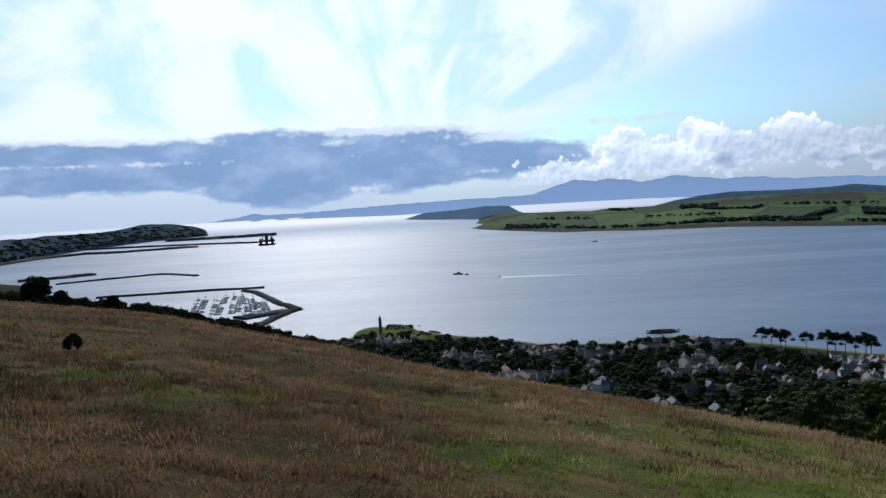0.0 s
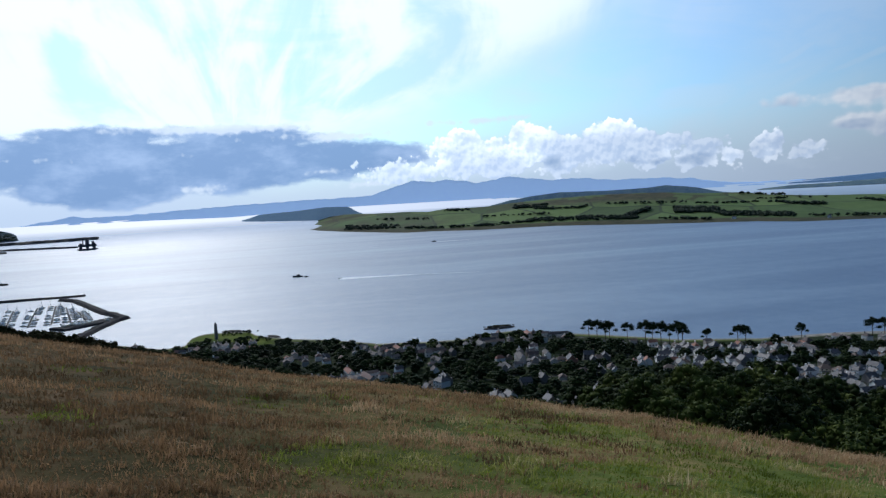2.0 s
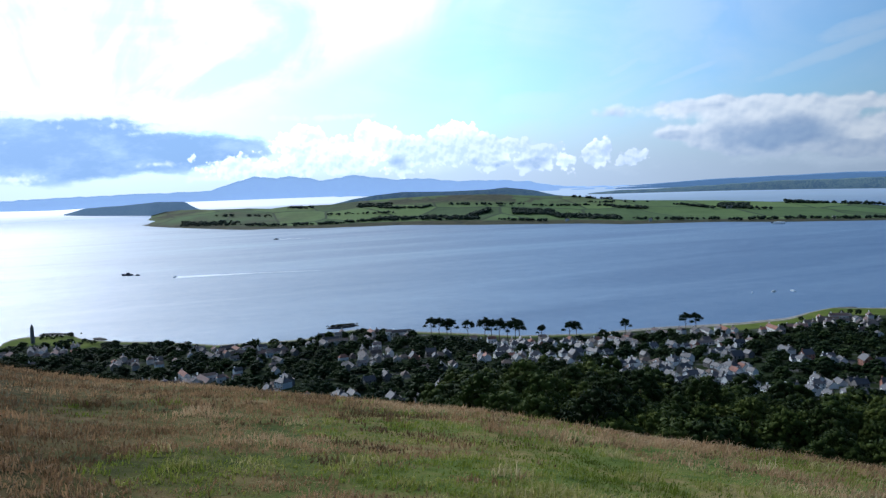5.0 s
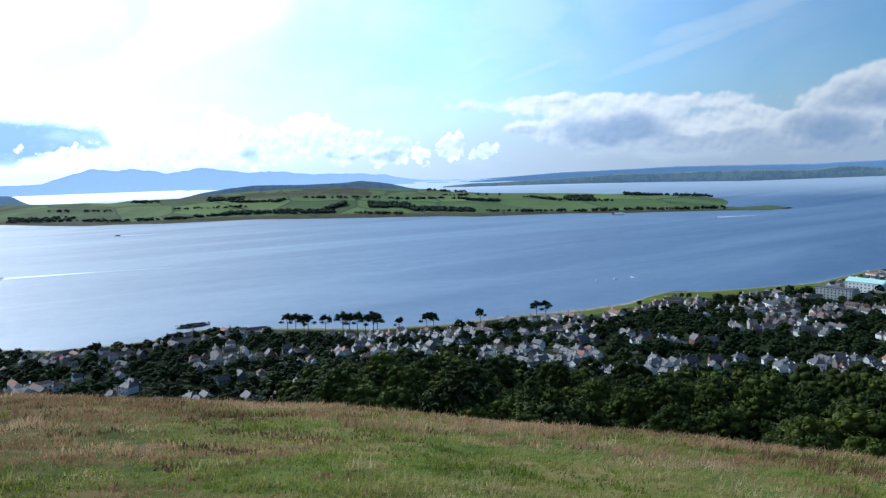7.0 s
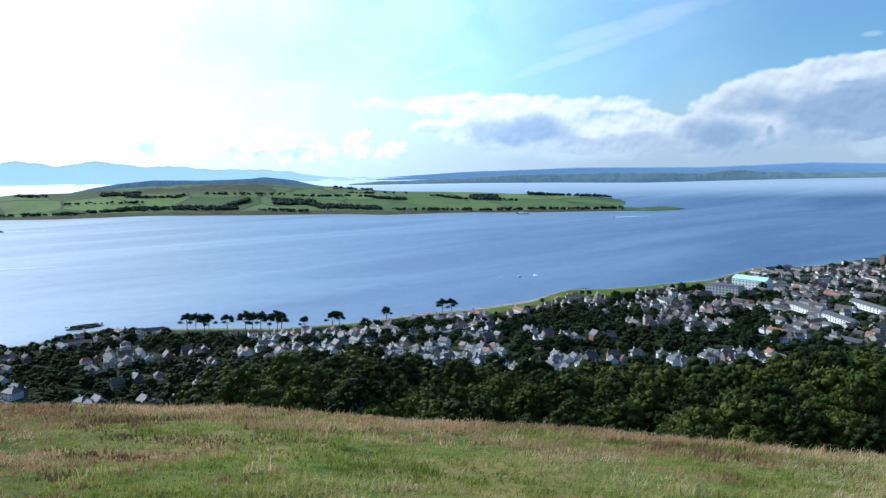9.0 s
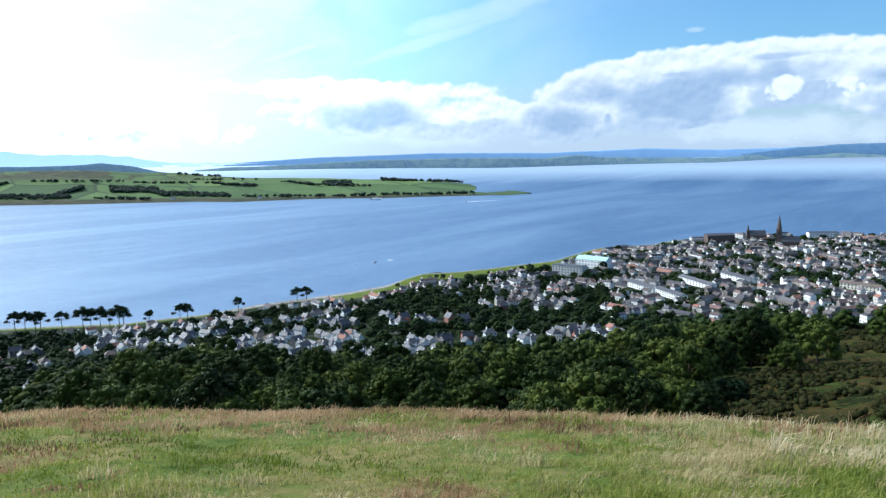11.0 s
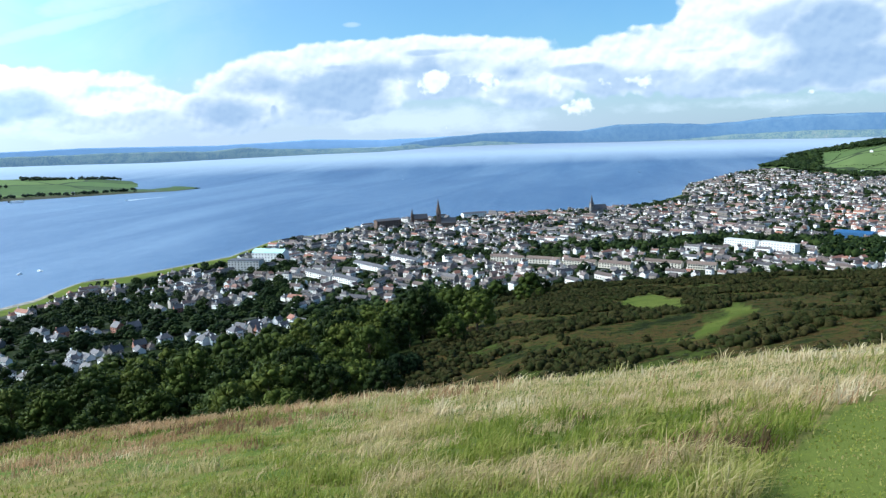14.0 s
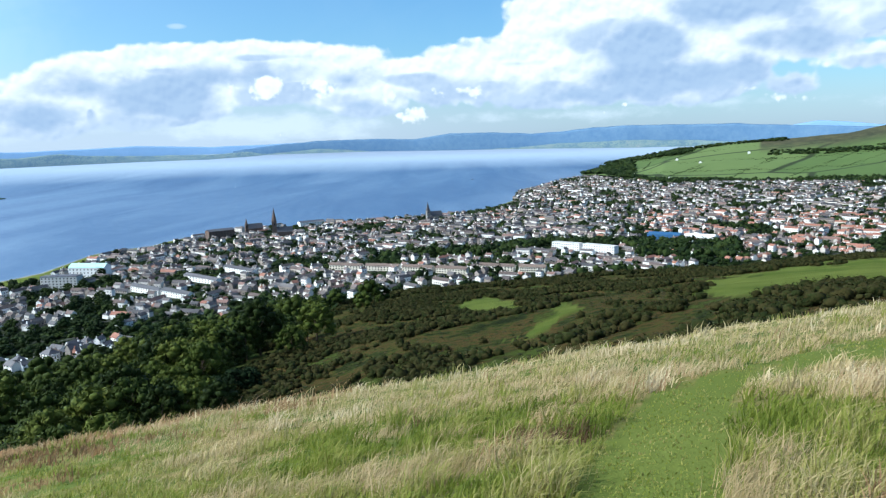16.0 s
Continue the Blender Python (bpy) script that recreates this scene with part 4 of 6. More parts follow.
FAR_LEAF = toned_leaf("wood_leaves", [(0.2, (0.011, 0.018, 0.004)), (0.45, (0.022, 0.034, 0.006)), (0.65, (0.040, 0.054, 0.009)), (0.85, (0.075, 0.085, 0.015))])
FAR_DARK = toned_leaf("town_leaves", [(0.15, (0.008, 0.014, 0.005)), (0.5, (0.016, 0.028, 0.008)), (0.9, (0.036, 0.052, 0.013))])
# far woods: distance haze painted in as paler, bluer leaf colours
HAZY_LEAF = toned_leaf("haze_tinted_leaves", [(0.15, (0.018, 0.029, 0.022)), (0.5, (0.028, 0.042, 0.028)), (0.9, (0.05, 0.066, 0.038))])
HEATHER = toned_leaf("heather_and_bracken", [(0.2, (0.012, 0.016, 0.005)), (0.45, (0.022, 0.028, 0.008)), (0.6, (0.045, 0.028, 0.013)), (0.85, (0.034, 0.044, 0.011))])
FAR_PIECES = far_tree_pieces()


def build_woods():
    kinds = [tree_kind("tree", "broadleaf tree with a full green summer crown", 11 + 2 * k % 5, 5.2 + 0.5 * (k % 3), 36, 46, LEAF, 0.05, 0.5, group="trees of the wood") for k in range(5)]
    dark = tree_kind("tree", "dark evergreen tree on the hillside", 11, 5.6, 36, 46, DARKLEAF, 0.02, 0.5, group="trees of the wood")
    pts = []
    for az, r in scatter(2, 84, 230, 740, 13.2):
        if r > EDGE(az) - 4:
            continue
        open_moor = az - 76 - (r - 450) * 0.028
        if open_moor > 0 and RNG.random() > 0.12 or open_moor > 7:
            continue
        if H - land(az, r) - 12 > r * math.tan(radians(-CREST(az) + 1.2)):
            continue
        pts.append((az, r))
    pts.sort(key=lambda p: p[1])
    for az, r in pts[:270]:
        put(kinds[RNG.integers(5)], az, r, (1.0 + 0.9 * RNG.random() ** 1.5) * (0.7 if az > 66 and r < 300 else 1.0), tall=0.85 + 0.3 * RNG.random())
    crowd = Crowd(FAR_PIECES)
    for az, r in pts[270:]:
        x, y, z = spot(az, r, land(az, r) - 0.6)
        crowd.add(x, y, z, 1.05 + 0.8 * RNG.random() ** 1.5, 0.8 + 0.3 * RNG.random())
    crowd.done("woodland", FAR_LEAF, "dense green summer woodland on the slope above the town", "woodland")
    for az, el, size in ((77.4, -15.6, 1.35), (78.6, -14.6, 1.2), (76.4, -14.4, 1.25), (69.8, -15.2, 1.2), (82.6, -12.3, 0.8), (84.2, -12.2, 0.7)):
        put(kinds[RNG.integers(5)], az, ground_at(az, el), size)
    for az, el, size in ((73.2, -18.1, 1.0), (74.2, -17.9, 0.85), (71.6, -18.3, 0.9)):
        put(dark, az, ground_at(az, el), size)
    for k in (*kinds, dark):
        for o in (*k.children_recursive, k):
            bpy.data.objects.remove(o)


def bush_pieces(clumps=3):
    kinds = []
    for k in range(5):
        p = Pile()
        for c in range(clumps):
            ctr = np.array([RNG.normal() * 0.7, RNG.normal() * 0.7, 0.5 + 0.35 * RNG.random()])
            v, f = ico(0.65 + 0.3 * RNG.random(), 1, RNG, 0.8, 0.35)
            p.add(v + ctr, f)
            p.add(*leaf_quads(ctr, 0.95, 0.8, 22, 0.24, RNG))
        kinds.append((np.concatenate(p.v), p.f))
    return kinds


def build_scrub():
    crowd = Crowd(bush_pieces())
    for az, r in scatter(72, 124, 150, 900, 5.2):
        if r > EDGE(az) - 3 or az - 76 - (r - 450) * 0.028 < 0:
            continue
        x, y, _ = spot(az, r, 0)
        near_town = (EDGE(az) - r) < 45
        thick = fbm(x, y, 62, 5, 3.0) + (0.16 if r > 300 else 0.04)
        if (thick < 0.19 and not near_town and RNG.random() > 0.05) or on_lawn(az, r, 0.35):
            continue
        crowd.add(x, y, land(az, r) - 0.2, (1.0 + 1.0 * RNG.random() + max(0, thick)) * (1.6 if near_town else 1.0))
    # hedge and bushes along the brow where the hill is highest
    hedge = Crowd(FAR_PIECES)
    for az in np.arange(-36, -4, 0.2):
        for _ in range(2):
            r = BROW(az) * (1.25 + 0.7 * RNG.random())
            x, y, _z = spot(az, r, 0)
            top = H + r * math.tan(radians(CREST(az) + (0.55 if az < -12 else 0.35) * (0.5 + RNG.random())))
            s = max(0.5, min(2.2, (top - land(az, r)) / 1.5))
            hedge.add(x, y, land(az, r) - 0.3, s * 0.15)
    hedge.done("brow_hedge", SCRUB, "dark hedge and gorse bushes along the brow of the hill", "hedge")
    heather = Crowd(bush_pieces(1))
    for az, r in scatter(70, 124, 140, 430, 4.6):
        x, y, _ = spot(az, r, 0)
        if r < EDGE(az) and az - 74 - (r - 450) * 0.028 > 0 and not on_lawn(az, r, 0.1) and fbm(x, y, 18, 4, 6.0) > -0.05:
            heather.add(x, y, land(az, r) - 0.2, 0.5 + 0.7 * RNG.random(), 0.32)
    heather.done("heather", HEATHER, "low green and rust brown heather and bracken on the moor", "heather")
    crowd.done("scrub", SCRUB, "dark gorse and bracken scrub on the moor", "scrub")


def build_hill_bushes():
    for az, el, size, label in ((-28.6, -4.0, 1.0, "dark round bush on the brow of the hill"), (-27.2, -4.5, 0.6, "small dark bush on the brow of the hill"), (-24.0, -4.9, 0.55, "thin young tree on the brow of the hill"),
                                (-26.7, -8.35, 0.16, "low brown gorse clump in the grass")):
        r = 88.0 if el > -6 else 18.8
        height = 2.9 * size if el > -6 else 0.42
        root = new("bush")
        root.matrix_world = Matrix.Translation(spot(az, r, land(az, r) - 0.05))
        part("stem", trunk_mesh("stem", RNG, height * 0.8, 0.03 * height, 4), None, root)
        part("foliage", crown_mesh("foliage", RNG, height, height * 0.46, 34, 40, DARKLEAF if el > -6 else HEATHER, 0.08, 0.07 * height), None, root)
        tagged(root, label, "bush")


# ---- the town ----
def house_shell(w, d, h, rise, hip, wall, roof, gap=0.0):
    """Walls with gables, roof slabs with eaves, as meshes; x along the ridge."""
    bm = bmesh.new()
    box(bm, -w / 2, w / 2, -d / 2, d / 2, -1.5, h)
    if not hip:
        for s in (-1, 1):
            a, b, c = (bm.verts.new((s * w / 2, -d / 2, h)), bm.verts.new((s * w / 2, d / 2, h)), bm.verts.new((s * w / 2, 0, h + rise)))
            bm.faces.new((a, b, c) if s > 0 else (c, b, a))
    walls = bpy.data.meshes.new("walls")
    bm.to_mesh(walls)
    bm.free()
    walls.materials.append(wall)
    bm = bmesh.new()
    o, t = 0.35, 0.22
    inset = d * 0.42 if hip else -o
    low = rise * o / (d / 2)
    for lift in (0.02, t):
        ring = [bm.verts.new(p) for p in ((-w / 2 - o, -d / 2 - o, h - low + lift), (w / 2 + o, -d / 2 - o, h - low + lift), (w / 2 + o, d / 2 + o, h - low + lift), (-w / 2 - o, d / 2 + o, h - low + lift),
                                          (-w / 2 + inset, 0, h + rise + lift), (w / 2 - inset, 0, h + rise + lift))]
        faces = ((0, 1, 5, 4), (2, 3, 4, 5), (1, 2, 5), (3, 0, 4)) if hip else ((0, 1, 5, 4), (2, 3, 4, 5))
        for f in faces:
            bm.faces.new([ring[i] for i in f])
        if lift == 0.02:
            lower = ring
    for k in range(4):
        if hip or k in (0, 2):
            bm.faces.new((lower[k], lower[(k + 1) % 4], ring[(k + 1) % 4], ring[k]))
    roofs = bpy.data.meshes.new("roof")
    bm.to_mesh(roofs)
    bm.free()
    roofs.materials.append(roof)
    return walls, roofs


def slab(name, x0, x1, y0, y1, z0, z1, mat):
    bm = bmesh.new()
    box(bm, x0, x1, y0, y1, z0, z1)
    me = bpy.data.meshes.new(name)
    bm.to_mesh(me)
    bm.free()
    me.materials.append(mat)
    return me


def rod(p, q, r, mat, name):
    bm = bmesh.new()
    tube(bm, p, q, r, r * 0.7, 6)
    me = bpy.data.meshes.new(name)
    bm.to_mesh(me)
    bm.free()
    me.materials.append(mat)
    return me


def house_kind(label, w, d, h, rise, hip, wall, roof, chimneys=2, wing=False):
    root = new("house")
    walls, roofs = house_shell(w, d, h, rise, hip, wall, roof)
    part("wall", walls, None, root)
    part("roof", roofs, None, root)
    for k in range(chimneys):
        x = (w / 2 - 0.6) * (1 if k else -1) * (0.5 if hip else 1)
        stack = part("chimney", slab("chimney", x - 0.45, x + 0.45, -0.6, 0.6, h + rise * 0.4, h + rise + 1.3, wall if k else WALLS[2]), None, root)
        if k == 0:
            part("chimney_pot", rod((x, 0, h + rise + 1.3), (x, 0, h + rise + 1.9), 0.22, WALLS[3], "chimney_pot"), None, stack)
    storeys = 2 if h > 4 else 1
    for side in (-1, 1):
        for z in ([1.0, 3.8][:storeys]):
            for x in np.linspace(-w / 2 + 1.7, w / 2 - 1.7, 2 if w < 11 else 3):
                me = slab("window", x - 0.65, x + 0.65, side * d / 2 - 0.05, side * d / 2 + 0.05, z, z + 1.35, PANE)
                part("window", me, None, root)
    part("door", slab("door", -0.5, 0.5, -d / 2 - 0.06, -d / 2 + 0.04, 0, 2.05, WALLS[3] if wall != WALLS[3] else ROOFS[0]), None, root)
    if wing:
        bm = bmesh.new()
        box(bm, -w * 0.15, w * 0.25, -d / 2 - 2.2, -d / 2 + 0.2, -1.5, h * 0.9)
        me = bpy.data.meshes.new("bay")
        bm.to_mesh(me)
        bm.free()
        me.materials.append(wall)
        part("bay", me, None, root)
    return tagged(root, label, "house", "houses below the wood")


def town_house(p, x, y, z, turn, w, d, h, rise, hip, tile=1):
    """A far house: walls, roof and rows of windows as separate pieces of one joined mesh."""
    c, s = math.cos(turn), math.sin(turn)

    def at(pts):
        a = np.asarray(pts, float)
        return np.stack([a[:, 0] * c - a[:, 1] * s + x, a[:, 0] * s + a[:, 1] * c + y, a[:, 2] + z], 1)
    x1, y1 = w / 2, d / 2
    p.add(at([(-x1, -y1, -2), (x1, -y1, -2), (x1, y1, -2), (-x1, y1, -2), (-x1, -y1, h), (x1, -y1, h), (x1, y1, h), (-x1, y1, h), (-x1, 0, h + rise * 0.98), (x1, 0, h + rise * 0.98)]),
          [[0, 1, 5, 4], [1, 2, 6, 9, 5], [2, 3, 7, 6], [3, 0, 4, 8, 7]] if not hip else [[0, 1, 5, 4], [1, 2, 6, 5], [2, 3, 7, 6], [3, 0, 4, 7]], 0)
    o = 0.35
    q = y1 * 0.8 if hip else -o
    low = rise * o / y1
    p.add(at([(-x1 - o, -y1 - o, h - low + .1), (x1 + o, -y1 - o, h - low + .1), (x1 + o, y1 + o, h - low + .1), (-x1 - o, y1 + o, h - low + .1), (-x1 + q, 0, h + rise + .1), (x1 - q, 0, h + rise + .1)]),
          [[0, 1, 5, 4], [2, 3, 4, 5], [1, 2, 5], [3, 0, 4]] if hip else [[0, 1, 5, 4], [2, 3, 4, 5]], tile)
    for side in (-1, 1):
        yy = side * (y1 + 0.06)
        for zz in ((1.0, 3.7, 6.4)[:max(1, int(h // 2.6))]):
            for xx in np.arange(-x1 + 1.4, x1 - 1.0, 3.0):
                p.add(at([(xx - .6, yy, zz), (xx + .6, yy, zz), (xx + .6, yy, zz + 1.3), (xx - .6, yy, zz + 1.3)]), [[0, 1, 2, 3] if side < 0 else [3, 2, 1, 0]], 2)
    if RNG.random() < 0.7:
        xx = x1 * 0.8
        p.add(at([(xx - .5, -.5, h), (xx + .5, -.5, h), (xx + .5, .5, h), (xx - .5, .5, h), (xx - .5, -.5, h + rise + 1.2), (xx + .5, -.5, h + rise + 1.2), (xx + .5, .5, h + rise + 1.2), (xx - .5, .5, h + rise + 1.2)]),
              [[0, 1, 5, 4], [1, 2, 6, 5], [2, 3, 7, 6], [3, 0, 4, 7], [4, 5, 6, 7]], 0)


def shore_turn(az):
    """The direction of the streets: along the shore."""
    a, b = np.array(spot(az - 2, float(SHORE(az - 2)), 0)), np.array(spot(az + 2, float(SHORE(az + 2)), 0))
    d = b - a
    return math.atan2(d[1], d[0])


LANDMARKS = [(a, r, 0) for a, r in ((62.1, 945), (63.9, 1008), (98.6, 975), (97.9, 980), (99.4, 968), (101, 950), (100.3, 958), (101.8, 942), (105.7, 1082), (108.2, 1077), (67.5, 828), (69.5, 780), (71.3, 862), (74, 905),
                                        (81.8, 875), (84.5, 853), (87.2, 833), (89.8, 813), (93.3, 822), (96, 808), (79.2, 1480), (72.6, 1340), (76.6, 1310), (88.1, 1490), (74.6, 1400))]


def street_turn(az, r):
    """The lie of the street grid, with a wall towards the light and the hill, and a slow drift from quarter to quarter."""
    return -radians(265 + az / 2 + 13 * math.sin(az * 0.21 + r * 0.004))


def re_of(az):
    return float(EDGE(az))


def build_town():
    kinds = [house_kind("white rendered house with a grey slate roof", 11, 8, 5.2, 3.2, False, WALLS[0], ROOFS[0]),
             house_kind("white villa with a hipped slate roof", 12, 10, 5.6, 3.4, True, WALLS[0], ROOFS[0], 2, True),
             house_kind("grey stone villa with a slate roof", 12, 9, 5.8, 4.0, False, WALLS[2], ROOFS[0], 2, True),
             house_kind("cream bungalow with a brown tiled roof", 12, 9, 3.0, 3.2, True, WALLS[1], ROOFS[1], 1),
             house_kind("red sandstone villa with a steep slate roof", 12, 9, 6.2, 4.6, False, WALLS[3], ROOFS[0], 2, True),
             house_kind("white bungalow with a grey roof", 13, 8, 2.9, 3.0, False, WALLS[0], ROOFS[0], 1),
             house_kind("white house with a red tiled roof", 10, 8, 5.0, 3.0, False, WALLS[0], ROOFS[2], 1)]
    houses, trees = [], []
    taken = [(az, r) for az, r, _ in LANDMARKS]

    def free(az, r):
        return all(math.hypot((az - a) * 0.01745 * r, r - d) > 26 for a, d in taken)
    for az, r in scatter(-11, 66, 440, 1300, 14):
        rs, re = float(SHORE(az)), float(EDGE(az))
        strip = 88 if 45 < az < 64 else 62 if 42 < az < 66 else (float(np.interp(az, [-9, -4.5, -1], [18, 84, 66])) if az < -1 else (52 if 21 < az <= 42 else 28))
        if r < re + 2 or r > rs - strip or not free(az, r):
            continue
        leafy = 0.66 if az < 22 else (0.55 if az < 30 else 0.33)
        if az > 46:
            leafy = 0.5 if r < re + 70 else (0.8 if r < re + 270 else 0.45)
        x, y, _ = spot(az, r, 0)
        if 0.5 + 1.1 * fbm(x, y, 60, 3, 4.0) + 0.35 * (RNG.random() - 0.5) < leafy:
            trees.append((az, r))
        else:
            houses.append((az, r))
    houses.sort(key=lambda p: p[1] - (120 if p[0] > 20 else 0))
    for az, r in houses[:285]:
        red = 52 < az < 58.5 and r > re_of(az) + 60
        # below bearing 24 mostly dark grey houses: their colour stands in for backlit shade
        k = RNG.choice(7, p=[.1, .1, .3, .08, .30, .07, .05] if red else ([.05, .04, .60, .14, .08, .06, .03] if az < 24 else [.30, .24, .10, .10, .04, .16, .06]))
        put(kinds[k], az, r, 0.62 + 0.28 * RNG.random(), street_turn(az, r) + RNG.normal() * 0.1 + (math.pi / 2 if RNG.random() < 0.4 else 0), 0)
    pile = Pile()
    spare = houses[285:]
    for az, r in scatter(66, 124, 560, 1100, 12.3, 0.4) + scatter(66, 124, 1100, 1600, 14.0, 0.3) + scatter(80, 124, 1600, 2480, 18, 0.3) + scatter(96, 104.4, 2480, 2960, 20, 0.4):
        rs, re = float(SHORE(az)), float(EDGE(az))
        if r > 2480 and r > 2440 + 110 * (105.5 - az):
            continue
        if r < re + 4 or r > rs - (38 if az < 73 else 14) or not free(az, r):
            continue
        x, y, _ = spot(az, r, 0)
        park = fbm(x, y, 120, 3, 9.0)
        if 93.8 < az < 97.5 and r > rs - 90:
            continue
        if 91.0 < az < 95.8 and rs - 150 < r < 1900:
            trees += [(az, r), (az + 0.25, r - 5)]
            continue
        if park > 0.40 or (95 < az < 104 and 985 < r < 1060 and RNG.random() < 0.85) or (104 < az < 111 and 900 < r < 1045 and RNG.random() < 0.85) or (87 < az < 95 and 930 < r < 1000 and RNG.random() < 0.7) or (66 < az < 72 and r < re + 90):
            trees.append((az, r))
            if RNG.random() < 0.5:
                trees.append((az + 0.4, r + 6))
        elif RNG.random() < 0.5:
            spare.append((az, r))
        else:
            trees.append((az, r))
    for az, r in spare:
        turn = street_turn(az, r) + (math.pi / 2 if RNG.random() < 0.4 else 0) + RNG.normal() * 0.06
        x, y, z = spot(az, r, land(az, r))
        tall = RNG.random()
        row = RNG.random() < (0.24 if r < 1100 else 0.4)
        town_house(pile, x, y, z, turn, (15 + 9 * RNG.random()) if row else 6 + 3.2 * RNG.random(), 5.0 + 1.5 * RNG.random(), 2.6 if tall < 0.42 else (4.6 if tall < 0.92 else 7.0), 1.6 + 1.0 * RNG.random(), RNG.random() < 0.3 and not row, 3 if RNG.random() < (0.5 if az > 104 and r < 1500 else 0.06) else 1)
    me = pile.mesh("town", [TOWNWALL, TOWNROOF, PANE, ROOFS[2]])
    tagged(new("town", me), "crowded seaside town of pale houses with slate roofs", "town", kind="stuff")
    crowd = Crowd(FAR_PIECES)
    small = Crowd(tiny_pieces())
    for az, r in trees:
        x, y, z = spot(az, r, land(az, r) - 0.5)
        (crowd if az < 66 else small).add(x, y, z, (0.5 + 0.75 * RNG.random()) * (1.0 if az < 66 else 1.05), 0.6 + 0.3 * RNG.random())
    for az, r in scatter(95.5, 104, 990, 1050, 12) + scatter(104, 111, 910, 1040, 12) + scatter(84, 96, 950, 1000, 14) + scatter(88, 104, 795, 815, 12):
        if free(az, r):
            x, y, z = spot(az, r, land(az, r) - 0.5)
            small.add(x, y, z, 0.9 + 0.8 * RNG.random(), 1.05)
    under = Crowd(tiny_pieces())
    for az, r in trees:
        if az < 66:
            for _ in range(2):
                x, y, z = spot(az, r, land(az, r) - 0.6)
                under.add(x + 5 * RNG.normal(), y + 5 * RNG.normal(), z, 0.55 + 0.4 * RNG.random(), 0.85)
    under.done("garden_hedges", FAR_DARK, "dark hedges and shrubs in the villa gardens", "shrubs")
    small.done("street_trees", FAR_DARK, "dark leafy trees in streets and gardens", "trees")
    crowd.done("town_trees", FAR_DARK, "dark leafy garden trees between the houses", "trees")
    for k in kinds:
        for o in (*k.children_recursive, k):
            bpy.data.objects.remove(o)


def block(name, label, category, az, r, turn, w, d, h, wall, roof, rise=0.0, storeys=3, bays=8, extra=()):
    """A larger building with rows of windows."""
    root = new(name)
    x, y, z = spot(az, r, land(az, r))
    root.matrix_world = Matrix.Translation((x, y, z)) @ Matrix.Rotation(turn, 4, "Z")
    if rise:
        walls, roofs = house_shell(w, d, h, rise, False, wall, roof)
        part("wall", walls, None, root)
        part("roof", roofs, None, root)
    else:
        part("wall", slab("walls", -w / 2, w / 2, -d / 2, d / 2, -2, h, wall), None, root)
        part("roof", slab("roof", -w / 2 - .3, w / 2 + .3, -d / 2 - .3, d / 2 + .3, h, h + .5, roof), None, root)
    for side in (-1, 1):
        for s in range(storeys):
            for xx in np.linspace(-w / 2 + 2, w / 2 - 2, bays):
                zz = 1.0 + s * (h - 0.6) / storeys
                part("window", slab("window", xx - .8, xx + .8, side * d / 2 - .06, side * d / 2 + .06, zz, zz + 1.4, PANE), None, root)
    return tagged(root, label, category)


